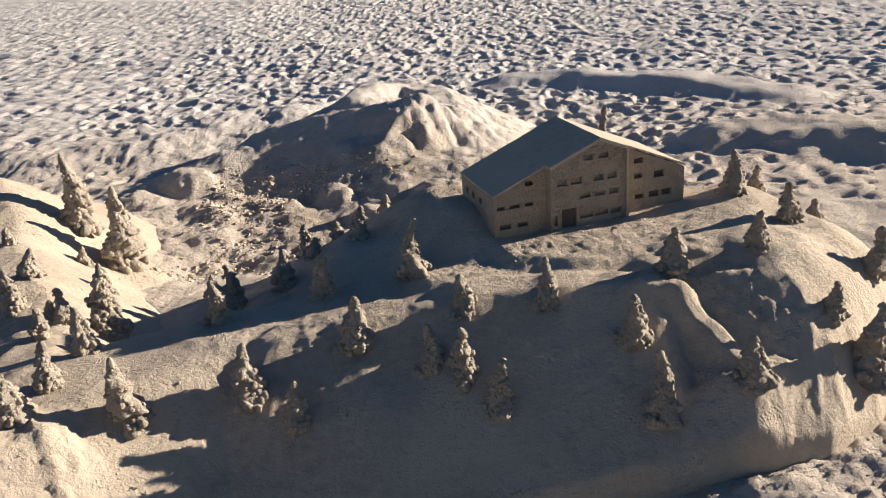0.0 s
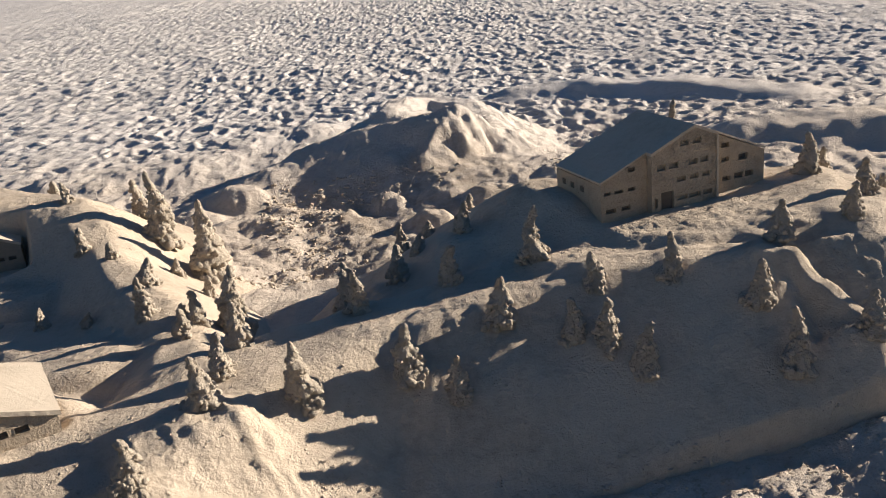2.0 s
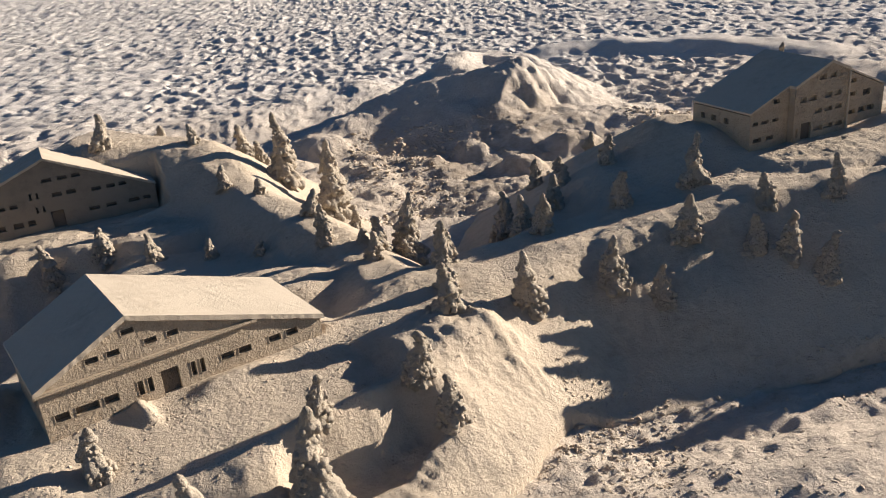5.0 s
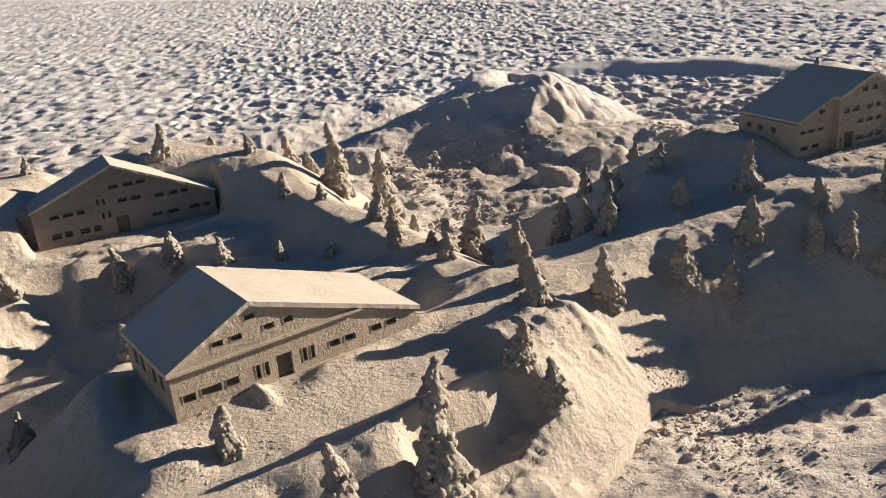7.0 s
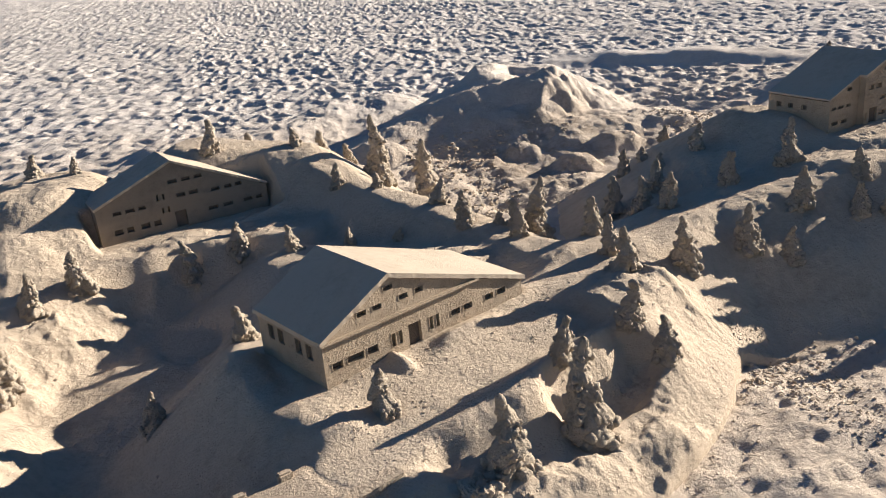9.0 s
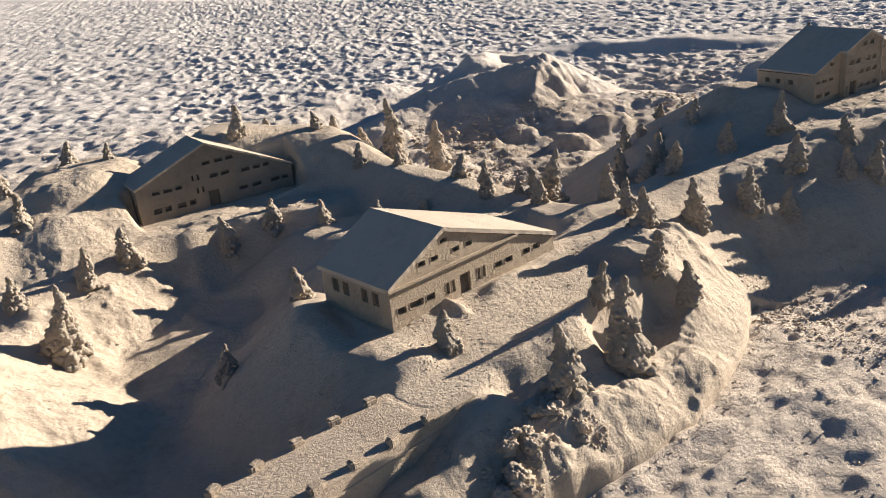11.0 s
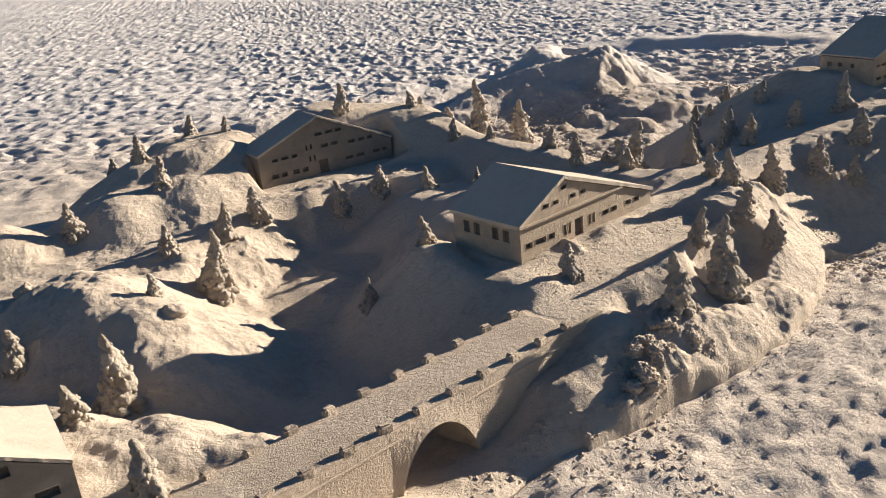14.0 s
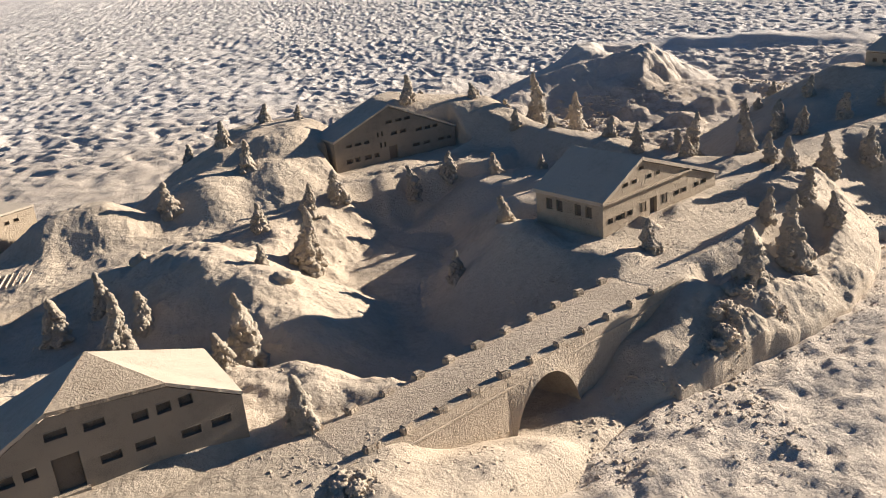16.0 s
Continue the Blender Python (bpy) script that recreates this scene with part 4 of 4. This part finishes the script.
def build_bridge():
    bridge = new("sand_bridge")
    bridge.matrix_world = pose(0, 0, 0)
    tagged(bridge, "arched sand bridge with a grainy deck and small posts", "bridge")
    deck, n0, n1, s0, s1 = 0.215, -2.475, -2.245, -3.1, -1.42

    def at(s, n, z):
        p = BR_U * s + BR_N * n
        return (p.x, p.y, z)

    def under(s):
        q = (s + 2.235) / 0.17
        return max(-0.1, -0.1 + 0.262 * math.sqrt(max(0, 1 - q * q))) if abs(q) < 1 else -0.1
    ss = sorted({s0 + (s1 - s0) * i / 200 for i in range(201)} | {-2.235 + 0.17 * math.cos(math.pi * i / 24) for i in range(25)})
    bm = bmesh.new()
    cols, rows = [], 30
    for s in ss:
        batter, foot = 0.02, under(s)
        side_a = [(n0 - batter * (1 - k / rows), foot + (deck - 0.006 - foot) * k / rows) for k in range(rows, -1, -1)]
        side_b = [(n1 + batter * (1 - k / rows), foot + (deck - 0.006 - foot) * k / rows) for k in range(rows + 1)]
        top = [(n1 - (n1 - n0) * k / 24, deck) for k in range(25)]
        ring = []
        for k, (n, z) in enumerate(side_b):
            ring.append(bm.verts.new(at(s, n + (stucco(s, z, 0.0014) if 0 < k < rows else 0), z)))
        for n, z in top:
            ring.append(bm.verts.new(at(s, n, z + stucco(s, n, 0.0011))))
        for n, z in side_a:
            ring.append(bm.verts.new(at(s, n, z)))
        cols.append(ring)
    for a, b in zip(cols, cols[1:]):
        for k in range(len(a)):
            m = (k + 1) % len(a)
            bm.faces.new((a[k], b[k], b[m], a[m]))
    bm.faces.new(cols[0])
    bm.faces.new(cols[-1][::-1])
    part("span", bm, MAT_BRIDGE, bridge)
    bm = bmesh.new()
    strips = []
    for s in ss[::2]:
        strips.append([bm.verts.new(at(s, n0 + 0.003 + (n1 - n0 - 0.006) * k / 30, deck + 0.003 - 0.2 * max(0, -3.0 - s, s + 1.6) + (stucco(s, n0 + k * 0.0077, 0.0014) if 0 < k < 30 else -0.002))) for k in range(31)])
    for a, b in zip(strips, strips[1:]):
        for k in range(30):
            bm.faces.new((a[k], a[k + 1], b[k + 1], b[k]))
    part("deck", bm, MAT_BRIDGE, bridge, "pale grainy roadway")
    bm = bmesh.new()
    for a, b in zip(ss, ss[1:]):
        v = [bm.verts.new(at(s, n, z)) for s in (a, b) for n, z in ((n1 + 0.004, 0.170), (n1 + 0.007, 0.171), (n1 + 0.006, 0.176), (n1, 0.178))]
        for i in range(3):
            bm.faces.new((v[i], v[i + 1], v[i + 5], v[i + 4]))
    part("string_course", bm, MAT_BRIDGE, bridge, "thin raised line along the side")
    rng = random.Random(5)
    for n, first in ((n0 + 0.012, -2.985), (n1 - 0.012, -2.94)):
        for i in range(11):
            s = first + 0.1335 * i
            bm = bmesh.new()
            bmesh.ops.create_cube(bm, size=1.0)
            bmesh.ops.bevel(bm, geom=bm.edges[:], offset=0.16, segments=2, affect="EDGES")
            for v in bm.verts:
                v.co = Vector((v.co.x * 0.042, v.co.y * 0.026, v.co.z * 0.032)) * rng.uniform(0.9, 1.1)
            p = part("post", bm, MAT_BRIDGE, bridge)
            x, y, z = at(s, n, deck + 0.008)
            p.matrix_basis = pose(x, y, z, rng.uniform(-6, 6), rng.uniform(-6, 6), 29 + rng.uniform(-12, 12))
    return bridge


bridge = build_bridge()

# ---- trees of dripped sand ----


DROP = bmesh.new()
bmesh.ops.create_icosphere(DROP, subdivisions=2, radius=1.0)
DROP_V = np.array([v.co[:] for v in DROP.verts])
DROP_F = np.array([[v.index for v in f.verts] for f in DROP.faces])
DROP.free()


def sand_tree(x, y, height, width=0.0, seed=0, low=0.03):
    """A fir of dripped wet sand: an uneven cone of clotted drips with a thin knobbed tip."""
    rng = np.random.default_rng(1000 + seed)
    r0 = (width or (height * 0.40 + 0.030) * rng.uniform(0.88, 1.15)) / 2
    tree = new("sand_tree")
    tree.location = (x, y, land_at(x, y) - low)
    tree.rotation_euler = (0, 0, rng.uniform(0, 6.283))
    n_round, n_up = 60, max(34, int(height / 0.003))
    f = np.linspace(0, 1, n_up)[:, None]
    a = np.linspace(0, 2 * math.pi, n_round, endpoint=False)[None, :]
    # tiers of the cone, each overhanging the one below
    cone = r0 * (0.90 * (1 - f) ** rng.uniform(0.62, 0.95)) + 0.004
    for tier in np.sort(rng.uniform(0.15, 0.85, rng.integers(2, 5))):
        step = np.where(f > tier, np.exp(-(f - tier) / 0.10), -0.8 * np.exp(-(tier - f) / 0.05))
        cone = cone + 0.13 * r0 * rng.uniform(0.5, 1.3) * step * (1 - 0.6 * tier)
    side = rng.uniform(0, 6.283, 3)
    cone = cone * (1 + 0.16 * np.cos(a - side[0] + 3.0 * f) + 0.10 * np.cos(2 * a + side[1] - 7.0 * f) + 0.06 * np.cos(3 * a + side[2] + 11.0 * f))
    # drips: coarse and fine clots that overlap like scales, sagging over the ones below
    clots, z = np.zeros((n_up, n_round)), f * height
    for layer, count, small, large, tall in ((1.0, 16 + 300 * r0, 0.24, 0.45, 0.9), (0.8, 30 + 1300 * r0, 0.10, 0.2, 1.1)):
        sheet = np.zeros((n_up, n_round))
        for k in range(int(count)):
            c = 1 - rng.random() ** 0.62
            rad = r0 * (1 - c) + 0.005
            size = rng.uniform(small, large) * (0.7 * rad + 0.3 * r0) + 0.0025
            da = np.abs((a - rng.uniform(0, 6.283) + math.pi) % (2 * math.pi) - math.pi) * rad
            dz = (z - height * (c * 0.97 - 0.02)) / (tall * rng.uniform(0.7, 1.5))
            d2 = (da * da + np.where(dz > 0, 0.7, 1.5) * dz * dz) / (size * size)
            sheet = np.maximum(sheet, rng.uniform(0.6, 1.1) * size * np.sqrt(np.maximum(0, 1 - d2)))
        clots = clots + layer * sheet
    r = np.maximum(0.70 * cone, 0.003) + clots * np.minimum(1, 0.45 + 1.5 * (1 - f))
    r = r + 0.0010 * np.sin(a * 17 + 90 * z + side[0]) * np.sin(z * 900 + 5 * a) + rng.normal(0, 0.0006, r.shape)
    z = z - 0.55 * clots * np.minimum(1, 3.0 * f)
    knob = 0.0085 * np.exp(-((f - 0.955) / (0.011 / height)) ** 2)
    r = (r + knob * rng.uniform(0.2, 0.8)) * np.sqrt(np.clip((1.0 - f) / (0.009 / height), 0, 1))
    lean, sway = rng.normal(0, 0.06, 2), rng.uniform(0, 6.283, 2)
    mx = lean[0] * z + 0.14 * r0 * np.sin(7 * f + sway[0]) * f
    my = lean[1] * z + 0.14 * r0 * np.sin(6 * f + sway[1]) * f
    co = np.stack([mx + r * np.cos(a), my + r * np.sin(a), z + 0 * a], -1)
    # single drops that stand out from the core
    blobs = {"foot": [], "crown": [], "tip": []}
    for k in range(int(18 + 900 * r0)):
        c = 0.92 * (1 - rng.random() ** 0.7)
        iu, ir = int(c * (n_up - 1)), rng.integers(n_round)
        size = rng.uniform(0.10, 0.24) * (0.75 * r0 * (1 - c) + 0.25 * r0) + 0.0025
        v = DROP_V * (1 + 0.20 * np.sin(DROP_V[:, [1, 2, 0]] * 4 + rng.uniform(0, 6, 3))) * rng.uniform(0.8, 1.25, 3) * size
        blobs["foot" if c < 0.18 else "crown" if c < 0.8 else "tip"].append(v + co[iu, ir] - np.array([0, 0, 0.3 * size]))
    for kind, lo, hi in (("foot", 0.0, 0.18), ("crown", 0.18, 0.80), ("tip", 0.80, 1.0)):
        i0, i1 = round(lo * (n_up - 1)), round(hi * (n_up - 1))
        pts = co[i0:i1 + 1].reshape(-1, 3)
        rows_up = i1 - i0
        q = (np.arange(rows_up)[:, None] * n_round + np.arange(n_round)[None, :]).ravel()
        w = (np.arange(rows_up)[:, None] * n_round + (np.arange(n_round)[None, :] + 1) % n_round).ravel()
        faces = np.stack([q, w, w + n_round, q + n_round], -1).tolist()
        for v in blobs[kind]:
            faces += (DROP_F + len(pts)).tolist()
            pts = np.concatenate([pts, v])
        mesh_object(kind, pts, faces, MAT_TREE, tree)
    return tree


def plant(label, group, rows):
    """Firs at (x, y), with the height of their tips above the beach."""
    for x, y, tip, *wide in rows:
        t = sand_tree(x, y, max(tip - land_at(x, y), 0.05) + 0.025, *wide, seed=len(bpy.data.objects), low=0.025)
        tagged(t, label, "sand tree", group)


plant("small fir of dripped sand on the shaded slope", "firs on the slope",
      [(0.824, 2.232, 0.352, 0.12), (-0.545, 2.26, 0.28), (-1.03, 2.225, 0.42), (-0.37, 2.48, 0.45), (-0.015, 2.57, 0.46), (0.25, 2.54, 0.51), (-0.135, 2.41, 0.37),
       (-0.03, 2.34, 0.39), (0.07, 2.25, 0.33), (0.50, 2.39, 0.45), (0.544, 2.176, 0.343, 0.11), (-0.70, 2.34, 0.38), (0.675, 2.63, 0.55), (-0.19, 2.84, 0.56)])
plant("fir of dripped sand on the hump beside the upper house", "firs on the hump",
      [(0.97, 2.69, 0.57), (1.065, 3.24, 0.62), (1.215, 3.40, 0.50), (1.21, 3.015, 0.55), (1.36, 3.175, 0.42), (1.15, 2.47, 0.40), (1.26, 2.40, 0.359),
       (1.42, 2.80, 0.44), (0.60, 3.80, 0.71, 0.13)])
plant("fir of dripped sand on the bank behind the road", "firs on the bank",
      [(-0.87, 2.70, 0.45), (-0.52, 2.80, 0.46), (-0.43, 3.28, 0.48), (-0.92, 2.86, 0.39), (-0.72, 3.13, 0.37), (-0.62, 3.3, 0.35), (-0.35, 3.79, 0.36), (-1.28, 2.55, 0.44),
       (-1.31, 2.32, 0.43), (-1.33, 2.13, 0.46), (-1.40, 2.98, 0.43), (-1.52, 2.9, 0.36), (-0.7, 3.566, 0.321), (-0.559, 3.613, 0.3), (-0.948, 3.142, 0.322)])
plant("fir of dripped sand on the ridge behind the houses", "firs on the ridge",
      [(-1.95, 4.14, 0.57), (-1.70, 4.0, 0.42), (-1.79, 3.25, 0.40), (-1.54, 2.77, 0.35), (-1.73, 2.98, 0.42), (-1.58, 2.95, 0.30), (-2.215, 3.76, 0.42),
       (-2.85, 4.12, 0.66), (-2.385, 4.15, 0.55), (-2.04, 3.6, 0.38), (-2.22, 4.70, 0.40), (-2.08, 4.40, 0.36), (-1.81, 3.8, 0.20), (-1.6, 3.49, 0.20), (-2.7, 4.7, 0.45)])
plant("tiny fir of dripped sand on the terrace edge", "firs on the terrace",
      [(-3.46, 3.245, 0.33), (-2.99, 3.385, 0.25), (-2.77, 3.43, 0.29), (-2.5, 3.28, 0.28), (-2.25, 3.2, 0.25), (-2.02, 3.12, 0.24)])
plant("fir of dripped sand beside the sandy road", "firs by the road",
      [(-1.465, 1.78, 0.41), (-1.39, 1.66, 0.31), (-1.765, 1.625, 0.40), (-1.765, 1.395, 0.43, 0.17), (-2.05, 1.265, 0.39), (-2.33, 1.56, 0.37), (-3.05, 2.05, 0.18),
       (-2.73, 2.315, 0.32)])
plant("fir of dripped sand on the hills beyond the valley", "firs on the far hills",
      [(-3.64, 3.07, 0.32), (-3.70, 2.605, 0.33), (-3.915, 2.88, 0.30), (-3.91, 2.12, 0.34), (-4.06, 3.81, 0.58), (-3.93, 3.49, 0.51), (-3.79, 4.26, 0.57),
       (-3.57, 4.22, 0.54), (-4.375, 3.18, 0.41), (-4.35, 4.6, 0.30)])
plant("fir of dripped sand around the half-hipped house", "firs round the house by the bridge",
      [(-4.49, 1.545, 0.44), (-4.03, 1.525, 0.37), (-4.075, 1.117, 0.40), (-3.84, 0.733, 0.39), (-4.77, 1.95, 0.31), (-4.60, 2.115, 0.32), (-4.40, 1.87, 0.30),
       ])

# ---- lumps, clods and small heaps ----


def scatter(name, label, count, seed, where, size, sheet, material, detail=1):
    """Loose clods strewn over a patch, one object."""
    rng = np.random.default_rng(seed)
    bm = bmesh.new()
    bmesh.ops.create_icosphere(bm, subdivisions=detail, radius=1.0)
    bv = np.array([v.co[:] for v in bm.verts])
    bf = np.array([[v.index for v in f.verts] for f in bm.faces])
    bm.free()
    x, y = where(rng, count)
    z = sheet(x, y)
    r = size[0] + (size[1] - size[0]) * rng.random(len(x)) ** 3.5
    shape = bv[None] * (1 + 0.45 * rng.normal(size=(len(x), len(bv), 1)).clip(-1.2, 1.2)) * rng.uniform(0.7, 1.3, (len(x), 1, 3)) * np.array([1, 1, 0.55])
    co = shape * r[:, None, None] + np.stack([x, y, z - 0.05 * r], -1)[:, None]
    fc = (bf[None] + (np.arange(len(x)) * len(bv))[:, None, None]).reshape(-1, 3)
    ob = mesh_object(name, co.reshape(-1, 3), fc.tolist(), material, smooth=detail > 1)
    return tagged(ob, label, "sand clods", kind="stuff")


def top_of(x, y):
    return np.maximum(land_height(x, y), ground_height(x, y))


def clumped(x0, x1, y0, y1, scale, seed, keep):
    """Places in a rectangle, thicker in some spots."""
    def pick(rng, n):
        x, y = rng.uniform(x0, x1, n * 4), rng.uniform(y0, y1, n * 4)
        on = fbm(x, y, scale, 3, seed) + 0.4 * rng.normal(size=len(x)) > keep
        return x[on][:n], y[on][:n]
    return pick


def below_front(rng, n):
    """Along the foot of the cut front edge."""
    x = rng.uniform(-2.55, 1.3, n)
    y = np.interp(x, FRONT_X, FRONT_Y) - 0.01 - 0.14 * rng.random(n) ** 2
    return x, y


scatter("sand_clods", "crumbled clods of sand strewn over the trodden beach", 8500, 1, clumped(-1.0, 1.5, 1.0, 2.05, 2.0, 3, 0.0), (0.0015, 0.0095), top_of, MAT_LAND, 1)
scatter("sand_clods", "small clods of sand on the beach before the bridge", 2600, 2, clumped(-3.3, -1.0, -0.1, 1.5, 2.0, 4, 0.2), (0.0012, 0.006), top_of, MAT_LAND, 1)
scatter("sand_clods", "crumbs of sand along the foot of the sculpted hill", 900, 3, below_front, (0.002, 0.007), top_of, MAT_LAND, 1)
scatter("sand_clods", "dark clods in the dug-over hollow behind the village", 4200, 4, clumped(-1.6, 0.9, 4.0, 5.5, 1.6, 5, 0.45), (0.002, 0.020), top_of, MAT_LAND, 1)
scatter("sand_clods", "crumbs of sand lying on slopes and road", 5000, 5, clumped(-5.2, 1.4, 0.4, 4.4, 1.6, 6, 0.2), (0.0012, 0.0065), top_of, MAT_LAND, 1)

scatter("sand_clods", "fine crumbs of sand on the yard before the chalet", 1500, 8, clumped(-2.55, -1.45, 1.3, 2.1, 3.0, 9, 0.1), (0.0012, 0.0055), top_of, MAT_LAND, 1)
scatter("sand_clods", "broken clods of sand before the bridge arch", 700, 6, clumped(-3.0, -2.3, 0.45, 0.95, 3.0, 7, 0.1), (0.002, 0.013), top_of, MAT_LAND, 1)
scatter("sand_clods", "crumbs of sand along the edge of the near road", 350, 7, clumped(-3.95, -3.3, 0.40, 0.75, 4.0, 8, 0.1), (0.0015, 0.008), top_of, MAT_LAND, 1)


def sand_lump(label, x, y, w, d, h, seed, name="sand_lump", material=MAT_LAND, sink=0.3, detail=4, rough=0.18, turn=0.0, category="sand lump"):
    """A rounded lump with broken relief."""
    bm = bmesh.new()
    bmesh.ops.create_icosphere(bm, subdivisions=detail, radius=1.0)
    off = Vector((seed * 3.1, seed * 1.7, seed * 0.9))
    for v in bm.verts:
        p = v.co.copy()
        k = 1 + rough * noise.fractal(p * 1.6 + off, 0.9, 2.0, 4)
        v.co = Vector((p.x * w / 2, p.y * d / 2, p.z * h)) * k
    me = bpy.data.meshes.new(name)
    bm.to_mesh(me)
    bm.free()
    me.polygons.foreach_set("use_smooth", [True] * len(me.polygons))
    me.materials.append(material)
    ob = new(name, me)
    ob.matrix_world = pose(x, y, land_at(x, y) - sink * h + 0.3 * h, 0, 0, turn)
    return tagged(ob, label, category)


sand_lump("round boulder of sand on the knoll", -3.835, 1.945, 0.11, 0.08, 0.035, 1, "sand_boulder", sink=0.35, category="boulder")


def crumb_clump(label, x, y, w, h, seed, count=160, big=9):
    """A crumbling clump: a few broken lumps sunk into one another, with crumbs over them, one object."""
    rng = np.random.default_rng(seed)
    bm = bmesh.new()
    bmesh.ops.create_icosphere(bm, subdivisions=4, radius=1.0)
    bv = np.array([v.co[:] for v in bm.verts])
    bf = np.array([[v.index for v in f.verts] for f in bm.faces])
    bm.free()
    co, fc, at = [], [], 0
    for k in range(big):
        a, q = rng.uniform(0, 6.283), math.sqrt(rng.random())
        px, py = x + 0.38 * w * q * math.cos(a), y + 0.32 * w * q * math.sin(a)
        off = Vector(rng.uniform(0, 40, 3))
        swell = np.array([1 + 0.42 * noise.fractal(Vector(p) * 1.7 + off, 0.6, 2.1, 5) for p in bv])
        v = bv * swell[:, None] * rng.uniform(0.75, 1.25, 3) * w * rng.uniform(0.11, 0.18)
        co.append(v * np.array([1, 1, 0.8]) + np.array([px, py, land_at(px, py) + 0.3 * h * (1 - q)]))
        fc.append(bf + at)
        at += len(bv)
    a, q = rng.uniform(0, 6.283, count), np.sqrt(rng.random(count))
    px, py = x + 0.6 * w * q * np.cos(a), y + 0.5 * w * q * np.sin(a)
    size = rng.uniform(0.0015, 0.006, count)
    bend = 1 + 0.3 * np.sin(DROP_V[None][:, :, [1, 2, 0]] * 3.5 + rng.uniform(0, 6.3, (count, 1, 3)))
    v = DROP_V[None] * bend * rng.uniform(0.7, 1.3, (count, 1, 3)) * size[:, None, None] + np.stack([px, py, top_of(px, py)], -1)[:, None]
    co.append(v.reshape(-1, 3))
    fc.append((DROP_F[None] + (at + np.arange(count) * len(DROP_V))[:, None, None]).reshape(-1, 3))
    co, fc = np.concatenate(co), np.concatenate(fc)
    ob = mesh_object("sand_clump", co, fc.tolist(), MAT_LAND)
    return tagged(ob, label, "sand clump", kind="stuff")


crumb_clump("crumbling clump of sand on the front bank", -2.25, 1.10, 0.15, 0.05, 4)
crumb_clump("crumbling clump of sand beside the bridge", -2.15, 1.20, 0.13, 0.045, 5)
crumb_clump("crumbling clump of sand at the foot of the bank", -2.33, 0.99, 0.16, 0.05, 6)
crumb_clump("small crumbled clump of sand below a fir", -2.04, 1.12, 0.10, 0.02, 7, 100, 4)
sand_lump("bush of clumped sand on the knoll", -4.45, 2.38, 0.09, 0.08, 0.05, 8, sink=0.4, rough=0.4)
crumb_clump("crumbling clump of sand beside the near road", -3.74, 0.40, 0.14, 0.07, 9)
crumb_clump("small clump of crumbs at the foot of the knob", -1.03, 1.73, 0.07, 0.03, 10, 60, 3)


def field_steps():
    """Flat steps combed into the sand beside the far road."""
    steps = new("sand_steps")
    steps.matrix_world = pose(-5.12, 2.62, land_at(-5.1, 2.68), 0, 0, 20)
    tagged(steps, "row of sharp combed ridges in pale sand", "sand ridges")
    for i in range(7):
        bm = bmesh.new()
        x = 0.03 * i - 0.05
        pts = [(x, 0, -0.02), (x + 0.030, 0, -0.02), (x + 0.02, 0, 0.007)]
        a = [bm.verts.new((p[0] - 0.06, -0.08, p[2])) for p in pts]
        b = [bm.verts.new((p[0], 0.10, p[2])) for p in pts]
        bm.faces.new(a[::-1])
        bm.faces.new(b)
        for k in range(3):
            bm.faces.new((a[k], a[(k + 1) % 3], b[(k + 1) % 3], b[k]))
        part("step", bm, MAT_LAND, steps)


field_steps()
